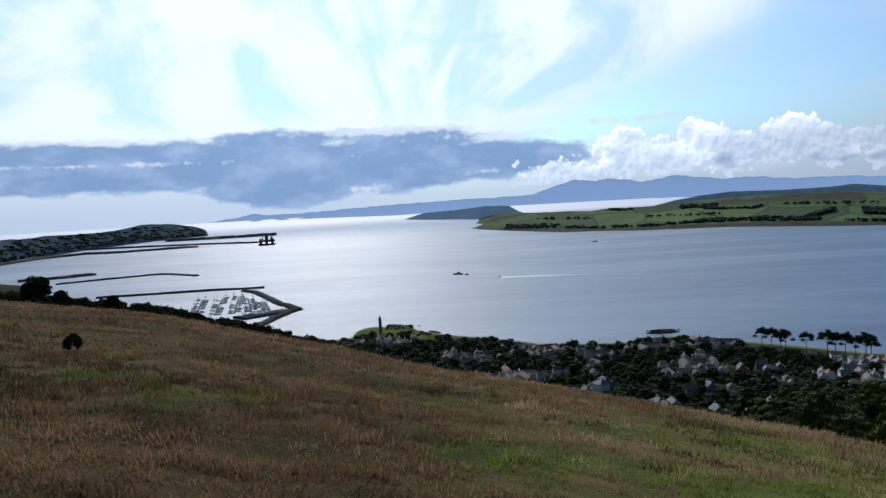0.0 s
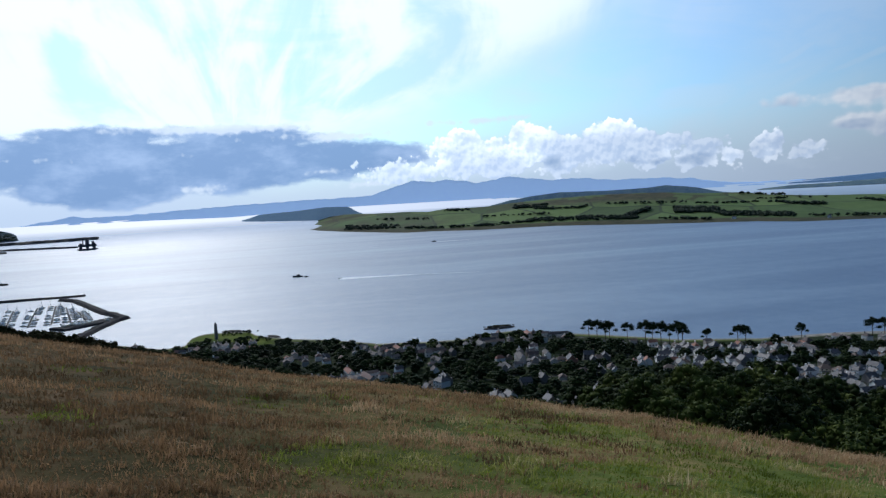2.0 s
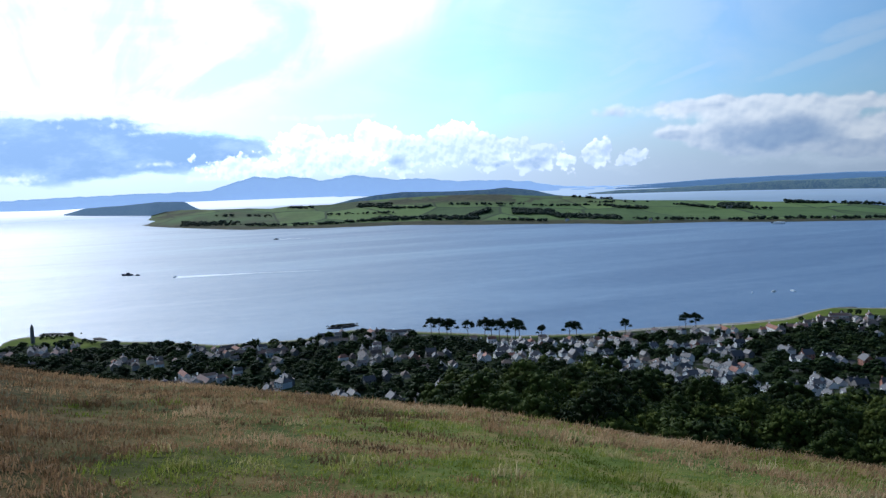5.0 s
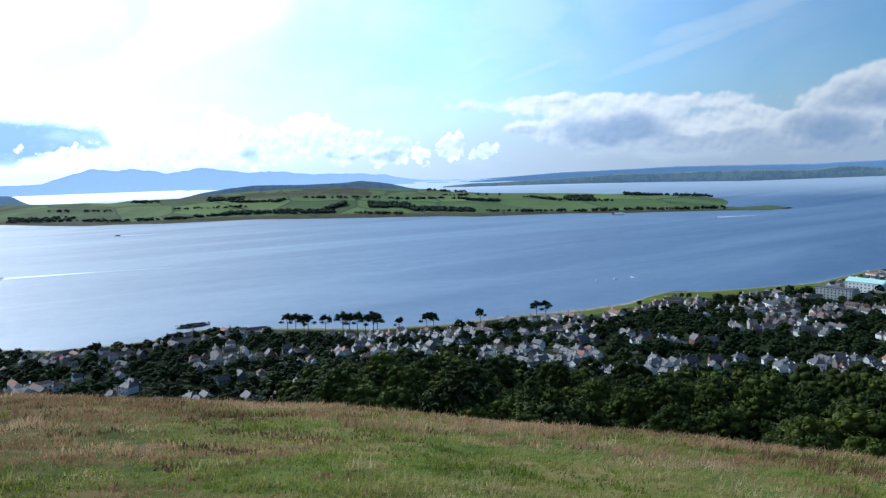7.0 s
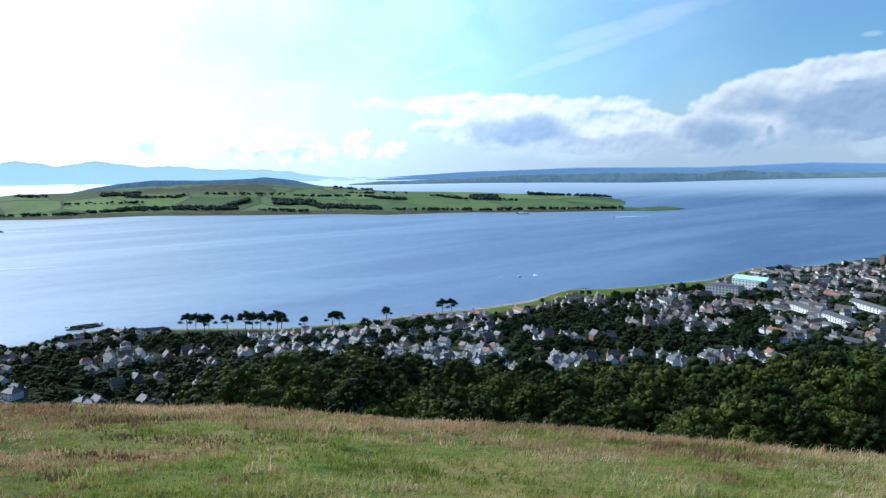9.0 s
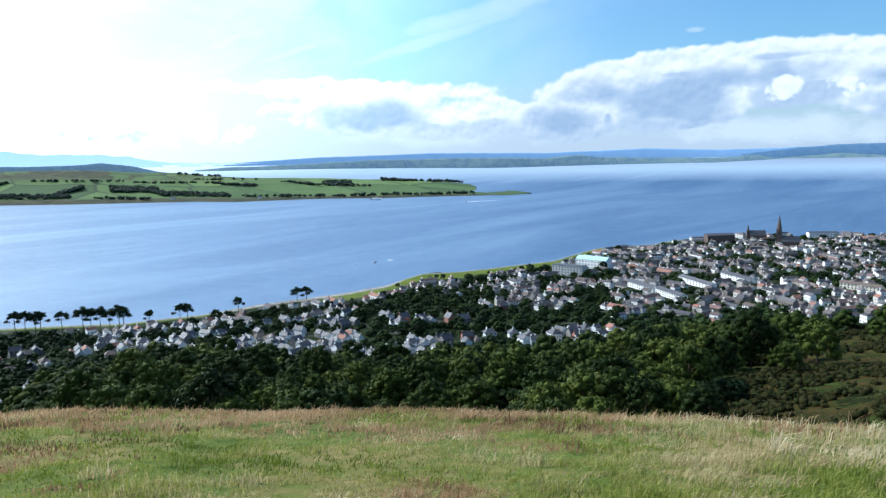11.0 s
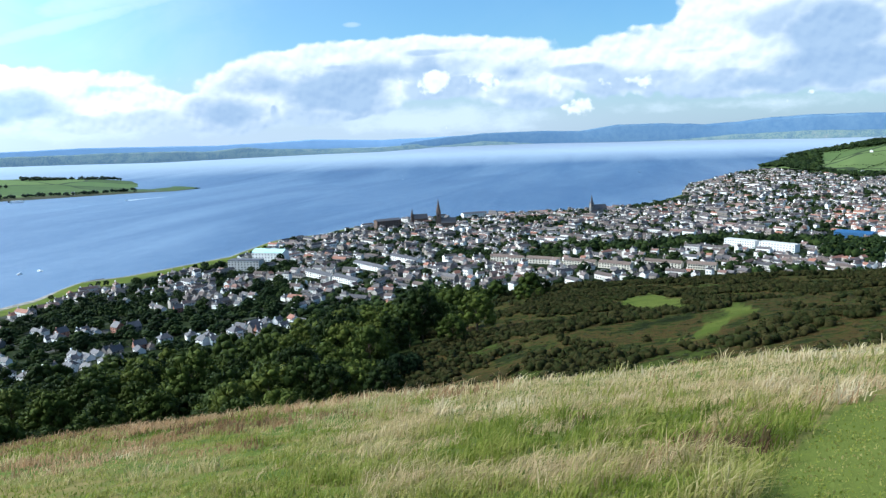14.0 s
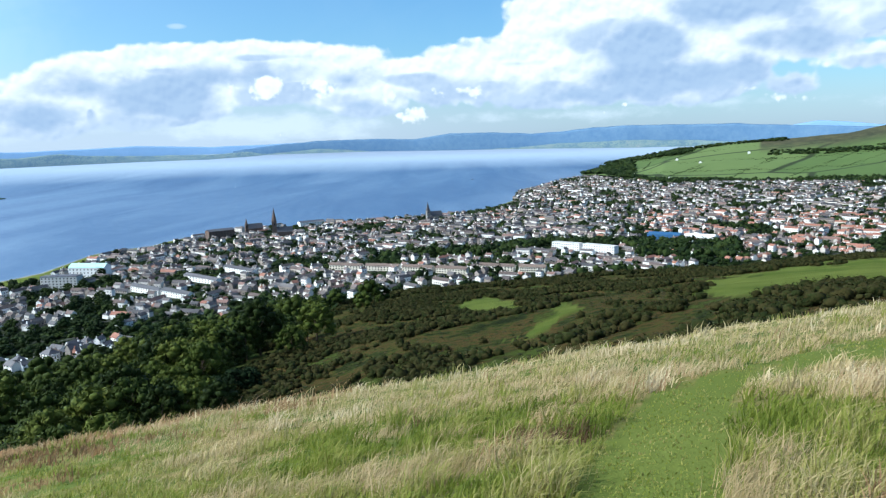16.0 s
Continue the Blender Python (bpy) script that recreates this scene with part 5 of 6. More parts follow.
def build_landmarks():
    green_roof = material("copper_green_roof", [(0.30, 0.52, 0.48), (0.42, 0.64, 0.58)], 3.0, 0.6)
    blue = material("blue_sheeting", [(0.02, 0.07, 0.16), (0.03, 0.10, 0.21)], 4.0, 0.5)
    pale = material("pale_concrete", [(0.40, 0.39, 0.37), (0.52, 0.51, 0.49)], 5.0, 0.85)
    brown = material("brown_church_stone", [(0.075, 0.052, 0.043), (0.15, 0.105, 0.085)], 2.0, 0.9)
    def run(name, label, category, a0, r0, a1, r1, d, h, wall, roof, rise=0.0, storeys=3, bays=8):
        p, q = Vector(spot(a0, r0, 0)), Vector(spot(a1, r1, 0))
        mid = (p + q) / 2
        block(name, label, category, math.degrees(math.atan2(mid.x, mid.y)), mid.length, math.atan2(q.y - p.y, q.x - p.x), (q - p).length, d, h, wall, roof, rise, storeys, bays)

    run("hotel", "pale grey hotel block above the promenade", "hotel", 61.0, 955, 63.2, 935, 14, 13, pale, ROOFS[0], 0, 4, 10)
    run("hotel", "white hotel with a copper green roof", "hotel", 62.8, 1020, 65.0, 995, 16, 12, WALLS[0], green_roof, 4.0, 3, 10)
    run("apartment_block", "long white flats beside dark trees", "apartment block", 97.6, 985, 99.6, 965, 10, 9, WALLS[0], pale, 0, 3, 12)
    run("apartment_block", "long white flats beside dark trees", "apartment block", 99.9, 962, 102.2, 938, 10, 9, WALLS[0], pale, 0, 3, 12)
    run("warehouse", "blue sheeted hall in the town", "warehouse", 104.6, 1090, 106.8, 1075, 22, 7, blue, blue, 2.5, 1, 6)
    run("warehouse", "white roofed hall in the town", "warehouse", 107.2, 1085, 109.2, 1070, 20, 6, WALLS[0], WALLS[0], 2.0, 1, 6)
    for a0, r0, a1, r1 in ((66.6, 850, 68.4, 805), (68.6, 800, 70.4, 760), (70.2, 890, 72.4, 835), (73.0, 930, 75.0, 880), (80.6, 885, 83.0, 865), (83.3, 862, 85.8, 845), (86.1, 842, 88.4, 824), (88.7, 822, 91.0, 805), (92.0, 830, 94.6, 815), (95.0, 812, 97.0, 805)):
        run("terrace", "long pale terrace under a grey roof", "terrace", a0, r0, a1, r1, 8, 5.6, WALLS[1] if a0 > 80 else WALLS[0], ROOFS[1] if a0 > 80 else ROOFS[0], 2.4, 2, 11)
    run("pier_building", "white ferry building at the head of the pier", "building", 78.4, 1470, 80.2, 1490, 14, 8, WALLS[0], ROOFS[0], 2.5, 2, 9)
    run("tenement", "brown sandstone tenement at the sea front", "tenement", 71.8, 1330, 73.6, 1350, 15, 13, brown, ROOFS[0], 3.0, 4, 9)
    # churches
    for az, r, tip, wide, mat, label in ((76.6, 1310, 49, 8.0, brown, "brown sandstone church with a tall pointed spire"), (88.1, 1490, 36, 7.0, WALLS[2], "grey stone church with a slim dark spire"),
                                         (74.6, 1400, 27, 5.0, brown, "small brown church with a short spire")):
        root = new("church")
        x, y, z = spot(az, r, land(az, r))
        root.matrix_world = Matrix.Translation((x, y, z)) @ Matrix.Rotation(shore_turn(az), 4, "Z")
        bm = bmesh.new()
        box(bm, -wide / 2, wide / 2, -wide / 2, wide / 2, -1, tip * 0.5)
        tower = part("tower", bm, mat, root)
        bm = bmesh.new()
        tube(bm, (0, 0, tip * 0.5), (0, 0, tip), wide * 0.56, 0.12, 8)
        part("spire", bm, mat if mat is brown else ROOFS[0], root)
        for sx in (-1, 1):
            for sy in (-1, 1):
                bm = bmesh.new()
                tube(bm, (sx * wide * .42, sy * wide * .42, tip * 0.48), (sx * wide * .42, sy * wide * .42, tip * 0.62), 0.7, 0.08, 6)
                part("pinnacle", bm, mat, root)
        for sy in (-1, 1):
            part("belfry_opening", slab("belfry_opening", -1.0, 1.0, sy * wide / 2 - .06, sy * wide / 2 + .06, tip * .38, tip * .46, PANE), None, tower)
        walls, roofs = house_shell(26, 13, 8, 8, False, mat, ROOFS[0])
        nave = part("nave", walls, None, root)
        nave.location = (13 + wide / 2, 0, 0)
        top = part("roof", roofs, None, root)
        top.location = nave.location
        tagged(root, label, "church")
    # round memorial tower on the point
    root = new("memorial_tower")
    root.matrix_world = Matrix.Translation(spot(-5.28, 958, land(-5.28, 958)))
    bm = bmesh.new()
    tube(bm, (0, 0, -1), (0, 0, 17.5), 2.3, 1.7, 16)
    part("shaft", bm, WALLS[2], root)
    bm = bmesh.new()
    tube(bm, (0, 0, 17.5), (0, 0, 18.0), 2.0, 2.0, 16)
    part("cornice", bm, WALLS[2], root)
    bm = bmesh.new()
    tube(bm, (0, 0, 18.0), (0, 0, 21.5), 1.75, 0.1, 16)
    part("cap", bm, WALLS[2], root)
    part("door", slab("door", -.5, .5, -2.35, -2.1, 0.6, 2.6, STEEL), None, root)
    tagged(root, "slender round stone memorial tower on a grassy point", "tower")


def build_front():
    pine = tree_kind("pine", "tall flat-topped pine with a bare trunk by the sea", 20, 5.8, 17, 55, DARKLEAF, 0.58, 0.65, True, 7, "pines along the sea front")
    bare = [(22.5, .9), (23.1, .95), (23.7, .9), (24.0, .9), (25.3, .85), (26.6, 1.0), (27.1, .9), (27.7, .95), (28.3, .85), (28.9, 1.0), (29.2, .95), (30.9, .7), (33.0, .85), (33.5, .8), (37.1, .75), (41.4, .85), (42.1, .85)]
    for az, size in bare:
        put(pine, az, float(SHORE(az)) - 32 - 14 * RNG.random(), size * 1.25)
    for o in (*pine.children, pine):
        bpy.data.objects.remove(o)
    # islets and rocks
    for az, r, w, d, h, label in ((15.8, 893, 38, 15, 3.2, "low rocky islet topped with grass off the beach"), (-3.9, 1008, 46, 14, 3.5, "dark rocks at the tip of the point"), (-1.2, 948, 24, 8, 2.0, "dark rocks along the shore"), (51.6, 1012, 34, 7, 1.2, "low dark reef beside the lawn")):
        rng = np.random.default_rng(int(w))
        v, f = ico(1.0, 3, rng, 1.0, 0.12)
        x, y, _ = spot(az, r, 0)
        t = shore_turn(az)
        c, s = math.cos(t), math.sin(t)
        v = v * (w / 2, d / 2, h)
        v = np.stack([v[:, 0] * c - v[:, 1] * s + x, v[:, 0] * s + v[:, 1] * c + y, v[:, 2]], 1)
        tagged(new("islet", mesh_of("islet", v, f, ROCK)), label, "islet")
        if az > 10 and az < 20:
            tops = Crowd(bush_pieces())
            for _ in range(60):
                tops.add(x + RNG.normal() * 7 * c, y + RNG.normal() * 7 * s + RNG.normal() * 2, h * 0.7, 0.9)
            tops.done("islet_scrub", SCRUB, "low green scrub on the islet", "scrub")
    # trees on the memorial point
    crowd = Crowd(FAR_PIECES)
    for _ in range(26):
        az, r = -4.2 + 0.7 * RNG.normal(), 985 + 9 * RNG.normal()
        crowd.add(*spot(az, r, 2.0), 0.22 + 0.15 * RNG.random())
    for az in np.arange(-3, 21, 0.28):
        if fbm(az * 10, 3.0, 14, 2, 7.0) > -0.05:
            r = float(SHORE(az)) - 14 - 30 * RNG.random()
            crowd.add(*spot(az, r, land(az, r) - 0.8), 0.4 + 0.5 * RNG.random(), 0.65)
    for az in np.arange(44, 66, 0.5):
        if RNG.random() < 0.3:
            r = float(SHORE(az)) - 60 - 20 * RNG.random()
            crowd.add(*spot(az, r, land(az, r)), 0.4 + 0.35 * RNG.random())
    crowd.done("shore_trees", FAR_DARK, "dark windblown trees along the shore", "trees")


# ---- distant woods, farms, harbour and boats ----
def tiny_pieces():
    kinds = []
    for k in range(5):
        p = Pile()
        for c in range(3):
            ctr = np.array([RNG.normal() * 1.8, RNG.normal() * 1.8, 3.0 + 2.0 * RNG.random()])
            v, f = ico(2.6 + RNG.random(), 1, RNG, 0.9, 0.35)
            p.add(v + ctr, f[f.min(1) >= 0][::2] if c else f)
        p.add(*leaf_quads(np.array([0, 0, 4.0]), 3.8, 1.0, 16, 1.0, RNG))
        kinds.append((np.concatenate(p.v), p.f))
    return kinds


def slope_spot(az, el, tops, bases, r0, depth, power):
    e0, e1 = float(bases(az)), float(tops(az))
    s = max(0.0, min(1.0, (el - e0) / max(0.05, e1 - e0))) ** (1 / power)
    r = r0 + depth * s
    return spot(az, r, H + r * math.tan(radians(min(el, e1))))


def build_far_woods():
    tiny = tiny_pieces()
    crowd = Crowd(tiny)
    near, top = table(ISLAND_SHORE), table(ISLAND_TOP)

    def strip(a0, e0, a1, e1, count, thick, size=1.0):
        for _ in range(count):
            t = RNG.random()
            az = a0 + (a1 - a0) * t
            el = e0 + (e1 - e0) * t + thick * (RNG.random() - 0.5)
            x, y, z = slope_spot(az, el, top, near, fold(H / math.tan(radians(-float(near(az))))), island_depth(az), 0.9)
            crowd.add(x, y, z - 0.5, size * (1.1 + 1.1 * RNG.random()), 0.85)
    for row in ((4.6, -2.0, 8.8, -2.1, 90, .3), (8.8, -2.25, 12.0, -2.4, 40, .12), (12.5, -2.4, 16.2, -2.42, 40, .08), (16.2, -2.36, 18.6, -2.3, 40, .06), (18.6, -2.22, 22.0, -2.26, 90, .2), (22.0, -2.28, 26.4, -2.4, 130, .26),
                (25.4, -2.3, 27.3, -1.8, 80, .16), (17.4, -1.18, 19.8, -1.2, 90, .26), (18.8, -1.4, 22.0, -1.48, 40, .05), (22.0, -1.55, 22.8, -1.32, 16, .05), (12.2, -1.12, 14.0, -1.2, 30, .1), (29.0, -2.0, 30.6, -2.15, 110, .34), (30.4, -2.05, 32.0, -2.2, 100, .34),
                (32.0, -2.42, 37.0, -2.72, 190, .24), (35.0, -1.77, 36.4, -1.85, 14, .03), (36.4, -1.9, 38.8, -2.06, 60, .1), (40.6, -1.8, 43.4, -2.16, 34, .05), (43.7, -2.0, 45.8, -2.1, 170, .3), (45.8, -2.25, 47.2, -2.3, 8, .02),
                (48.0, -1.84, 50.2, -1.96, 70, .1), (50.2, -1.96, 54.0, -2.1, 60, .06), (33.2, -1.06, 36.2, -1.3, 16, .03), (34.5, -1.5, 39, -1.6, 14, .02), (24.3, -1.3, 29.8, -1.5, 26, .03), (30.5, -1.62, 35, -1.75, 22, .02), (14.8, -1.75, 20.0, -1.8, 24, .03),
                (27.6, -2.55, 31.6, -2.78, 30, .03), (38, -2.85, 44, -2.95, 26, .05), (44, -2.98, 55, -3.02, 60, .06), (7, -1.5, 11, -1.7, 16, .04)):
        strip(*row)
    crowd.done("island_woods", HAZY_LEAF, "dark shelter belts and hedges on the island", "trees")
    crowd = Crowd(tiny)
    for _ in range(520):
        az = -36 + 18.5 * RNG.random()
        e0, e1 = float(np.interp(az, [-44, -30.6, -25.5, -21, -17.2], [-2.4, -2.3, -1.75, -1.45, -1.3])), float(np.interp(az, [-44, -30, -24, -21.8, -18.4, -17.2], [-.8, -.7, -.56, -.3, -.52, -1.1]))
        s = 0.05 + 0.8 * RNG.random() ** 1.6
        r = sea_r(e0) + 240 * s
        crowd.add(*spot(az, r, H + r * math.tan(radians(e0 + (e1 - e0) * s ** 0.8)) - 2), 2.2 + 1.6 * RNG.random(), 0.5)
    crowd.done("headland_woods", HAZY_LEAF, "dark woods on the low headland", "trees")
    hill = Crowd(tiny)

    def on_hill(az, s):
        base = 2480 + 550 * max(0.0, min(1.0, (105.5 - az) / 5))
        e0, e1 = float(FARM_BASE(az)), float(FARM_TOP(az))
        el = e0 + (e1 - e0) * s ** 0.95
        r = base + 900 * s
        return spot(az, r, H + r * math.tan(radians(el)) - 1.0)
    for _ in range(330):
        az = 99.9 + 7.5 * RNG.random() ** 1.2
        hill.add(*on_hill(az, min(1.0, (0.97 if az > 102.5 else 0.6) - (0.4 if az < 102.5 else 0.14) * RNG.random() + 0.05)), 1.7 + 1.0 * RNG.random(), 0.7)
    for _ in range(160):
        hill.add(*on_hill(104 + 9.5 * RNG.random(), 0.955 + 0.045 * RNG.random()), 1.4 + 0.8 * RNG.random(), 0.7)
    for _ in range(420):
        az = 99.8 + 3.6 * RNG.random()
        hill.add(*on_hill(az, min(1.0, RNG.random() * 1.05)), 1.8 + 1.0 * RNG.random(), 0.7)
    for _ in range(520):
        hill.add(*on_hill(102 + 20 * RNG.random(), 0.01 + 0.10 * RNG.random() ** 1.5), 1.5 + 1.0 * RNG.random(), 0.75)
    for _ in range(160):
        az = 112.5 + 9 * RNG.random()
        hill.add(*on_hill(az, 0.66 + 0.10 * RNG.random() - (az - 112) * 0.012), 1.4 + 0.8 * RNG.random(), 0.6)
    for az0, az1, s0, s1, n in ((104.5, 122, .33, .36, 110), (105, 109, .1, .62, 60), (109.5, 114, .08, .80, 70), (113, 117.5, .1, .58, 50), (103.3, 104.6, .05, .75, 50), (106.5, 120, .6, .56, 90), (117, 121, .34, .6, 36), (104, 112, .83, .88, 70), (111.5, 113, .35, .6, 30), (107.5, 109.2, .35, .6, 30)):
        for t in np.linspace(0, 1, n):
            hill.add(*on_hill(az0 + (az1 - az0) * t, s0 + (s1 - s0) * t + 0.01 * RNG.normal()), 0.35 + 0.25 * RNG.random(), 0.8)
    hill.done("hill_woods", FAR_DARK, "dark woods and hedges on the farmed hill", "trees")
    tops = [(105.9, .12, 40), (107.0, .11, 26), (108.0, .55, 14), (111.2, .72, 14), (103.4, .2, 16), (106.4, .70, 12), (104.2, .05, 30), (113.0, .06, 30)]
    for az, s, w in tops:
        x, y, z = on_hill(az, s)
        root = house_kind("white farm building on the green hill", w, 10, 5, 3, False, WALLS[0], ROOFS[0], 1)
        root.matrix_world = Matrix.Translation((x, y, z + 1)) @ Matrix.Rotation(radians(-20), 4, "Z")
        root["group"] = "farms on the hill"
    for az, el, w in ((44.4, -2.16, 26), (39.0, -2.97, 12), (33.0, -2.8, 14), (51.0, -3.0, 10)):
        x, y, z = slope_spot(az, el, top, near, fold(H / math.tan(radians(-float(near(az))))), island_depth(az), 0.9)
        root = house_kind("white farmhouse beside a dark wood on the island", w, 10, 5.5, 3.5, False, WALLS[0], ROOFS[0], 2)
        root.matrix_world = Matrix.Translation((x, y, z + 1.2)) @ Matrix.Rotation(radians(-40), 4, "Z")
        root["group"] = "farms on the island"


def causeway(name, label, pts, width, top, mat, category="breakwater"):
    """A long bank of stone in the sea, with sloping sides, along bearings and distances."""
    line = []
    for (a0, d0), (a1, d1) in zip(pts, pts[1:]):
        for t in np.linspace(0, 1, 12, endpoint=False):
            line.append((a0 + (a1 - a0) * t, d0 + (d1 - d0) * t))
    line.append(pts[-1])
    base = []
    for az, d in line:
        r = fold(d)
        base.append(Vector(spot(az, r, H * (1 - r / d))))
    verts = []
    for i, p in enumerate(base):
        d = (base[min(i + 1, len(base) - 1)] - base[max(i - 1, 0)])
        n = Vector((-d.y, d.x, 0)).normalized()
        for off, z in ((-width / 2 - top * 1.2, -1.5), (-width / 2, top), (width / 2, top), (width / 2 + top * 1.2, -1.5)):
            verts.append(p + n * (off * (1 + 0.06 * RNG.normal())) + Vector((0, 0, z + 0.12 * RNG.normal() * top)))
    faces = grid_faces(len(base), 4).tolist() + [[0, 1, 2, 3], [len(verts) - 1, len(verts) - 2, len(verts) - 3, len(verts) - 4]]
    return tagged(new(name, mesh_of(name, verts, faces, mat)), label, category)


def hull_mesh(length, beam, height, mat):
    bm = bmesh.new()
    rows = []
    for t in np.linspace(0, 1, 9):
        w = beam / 2 * (1 - max(0, (t - 0.45) / 0.55) ** 2) * (0.8 + 0.2 * min(1, t * 4))
        x = (t - 0.5) * length
        sheer = height * (1 + 0.25 * t * t)
        rows.append([bm.verts.new((x, -w, sheer)), bm.verts.new((x, -w * 0.7, -0.3)), bm.verts.new((x, w * 0.7, -0.3)), bm.verts.new((x, w, sheer))])
    for p, q in zip(rows, rows[1:]):
        for k in range(3):
            bm.faces.new((p[k], p[k + 1], q[k + 1], q[k]))
        bm.faces.new((p[3], p[0], q[0], q[3]))
    bm.faces.new(rows[0])
    me = bpy.data.meshes.new("hull")
    bm.to_mesh(me)
    bm.free()
    me.materials.append(mat)
    return me


def boat_kind(name, label, length, beam, height, mat, cabin=0.35, mast=0.0, house=None):
    root = new(name)
    part("hull", hull_mesh(length, beam, height, mat), None, root)
    part("cabin", slab("cabin", -length * 0.22, length * (cabin - 0.22), -beam * .32, beam * .32, height * 0.9, height * 0.9 + max(1.0, height * 1.1), house or HULL), None, root)
    if mast:
        part("mast", rod((length * .08, 0, height), (length * .08, 0, height + mast), 0.09 * mast / 12 + 0.05, STEEL if mat is not HULL else HULL, "mast"), None, root)
        part("boom", rod((length * .08, 0, height + 1.6), (-length * .3, 0, height + 1.7), 0.08, HULL, "boom"), None, root)
    return tagged(root, label, "boat")


def on_water(ob, az, d, turn):
    r = fold(d)
    ob.matrix_world = Matrix.Translation(spot(az, r, H * (1 - r / d))) @ Matrix.Rotation(turn, 4, "Z")
    return ob


def wake(az0, d0, az1, d1, w0, w1, label):
    p, q = Vector(spot(az0, d0, 0.3)), Vector(spot(az1, d1, 0.3))
    n = Vector((-(q - p).y, (q - p).x, 0)).normalized()
    verts, faces = [], []
    for i, t in enumerate(np.linspace(0, 1, 40)):
        c = p.lerp(q, t)
        w = (w0 + (w1 - w0) * t) * (0.6 + 0.8 * noise.noise(Vector((t * 25, d0, 0))) ** 2 + 0.2)
        off = 3 * noise.noise(Vector((t * 9, 5, d0)))
        verts += [c + n * (off - w), c + n * off + Vector((0, 0, 0.5 * (1 - t))), c + n * (off + w)]
    tagged(new("wake", mesh_of("wake", verts, grid_faces(40, 3), FOAM, smooth=True)), label, "wake", kind="stuff")


def build_harbour():
    causeway("breakwater", "long straight stone breakwater of the marina", [(-25, 1790), (-13.7, 1696)], 9, 4.0, BANK)
    causeway("breakwater", "hooked stone breakwater round the marina", [(-15.1, 1655), (-14.2, 1596), (-12.8, 1386), (-11.3, 1265), (-12.0, 1240), (-13.3, 1169), (-14.6, 1095)], 10, 4.0, BANK)
    causeway("quay", "broad stone quay with parked boats", [(-15.6, 1215), (-11.9, 1262)], 34, 3.0, BANK, "quay")
    causeway("pier", "long low pier beyond the marina", [(-27.4, 2330), (-21.1, 2389), (-20.2, 2365), (-18.3, 2204)], 9, 4.0, BANK, "pier")
    causeway("islet", "low dark wooded islet in the bay", [(-29.6, 2600), (-27, 2590), (-25.1, 2631)], 40, 7.0, ROCK, "islet")
    causeway("spit", "low dark shingle spit across the bay", [(-31.5, 3850), (-28.6, 4284), (-25.5, 4565), (-23.7, 4432), (-18.1, 4487)], 60, 7.0, ROCK, "spit")
    causeway("jetty", "thin long jetty out to deep water", [(-25.5, 5274), (-18, 4800), (-13.9, 4493)], 14, 7.0, BANK, "jetty")
    causeway("spit", "flat dark quayside land beyond the jetty", [(-20.2, 6206), (-16, 6100), (-12.5, 6076)], 120, 9.0, ROCK, "spit")
    # boats in rows along the pontoons
    # hulls take the darker cream render: backlit shade put into their colour
    yacht = boat_kind("sailboat", "white sailing boat moored in the marina", 10, 3.2, 1.2, WALLS[1], 0.4, 13)
    yacht["group"] = "boats in the marina"
    for row, (az0, d0, az1, d1) in enumerate(((-18.6, 1290, -18.0, 1560), (-17.3, 1290, -16.6, 1560), (-15.9, 1290, -15.5, 1560), (-14.7, 1280, -14.9, 1520), (-13.7, 1270, -14.2, 1430))):
        causeway("pontoon", "grey floating pontoon between moored boats", [(az0, d0), (az1, d1)], 2.4, 0.5, BANK, "pontoon")
        for t in np.linspace(0.02, 0.98, 19):
            side = 0.28 if RNG.random() < 0.5 else -0.28
            x, y, _ = spot(az0 + (az1 - az0) * t + side, d0 + (d1 - d0) * t, 0)
            copy_thing(yacht, Matrix.Translation((x, y, 0.1)) @ Matrix.Rotation(RNG.normal() * 0.08 + (0 if side > 0 else math.pi), 4, "Z"))
    for k in range(22):
        az = -15.4 + 3.3 * RNG.random()
        x, y, _ = spot(az, 1228 + 8 * (az + 15.4) + 8 * RNG.normal(), 0)
        copy_thing(yacht, Matrix.Translation((x, y, 3.4)) @ Matrix.Rotation(RNG.random() * 6, 4, "Z"))
    for o in (*yacht.children, yacht):
        bpy.data.objects.remove(o)
    # drilling platform
    d = 4120
    r = fold(d)
    rig = new("platform")
    rig.matrix_world = Matrix.Translation(spot(-13.25, r, H * (1 - r / d))) @ Matrix.Rotation(radians(30), 4, "Z")
    part("deck", slab("deck", -34, 34, -14, 14, 14, 24, STEEL), None, rig)
    part("pontoon_base", slab("pontoon_base", -38, 38, -18, 18, -2, 5, STEEL), None, rig)
    for sx in (-28, 0, 28):
        for sy in (-10, 10):
            part("leg", rod((sx, sy, 0), (sx, sy, 30), 4.0, STEEL, "leg"), None, rig)
    tower = part("tower", slab("tower", -6, 6, -6, 6, 24, 44, STEEL), None, rig)
    part("tower", slab("tower", 20, 28, -5, 5, 24, 36, STEEL), None, rig)
    part("crane_boom", rod((2, 0, 44), (44, 6, 54), 1.4, STEEL, "crane_boom"), None, tower)
    part("derrick", rod((-18, 0, 24), (-18, 0, 50), 2.4, STEEL, "derrick"), None, rig)
    tagged(rig, "dark steel offshore platform moored at the jetty", "platform")
    # vessels under way and at anchor
    ferry = on_water(boat_kind("ferry", "white car ferry crossing near the island", 42, 11, 4, HULL, 0.3, 8), 47.6, 2760, radians(120))
    part("ramp", slab("ramp", 19, 24, -3.5, 3.5, 2.5, 6.5, STEEL), None, ferry)
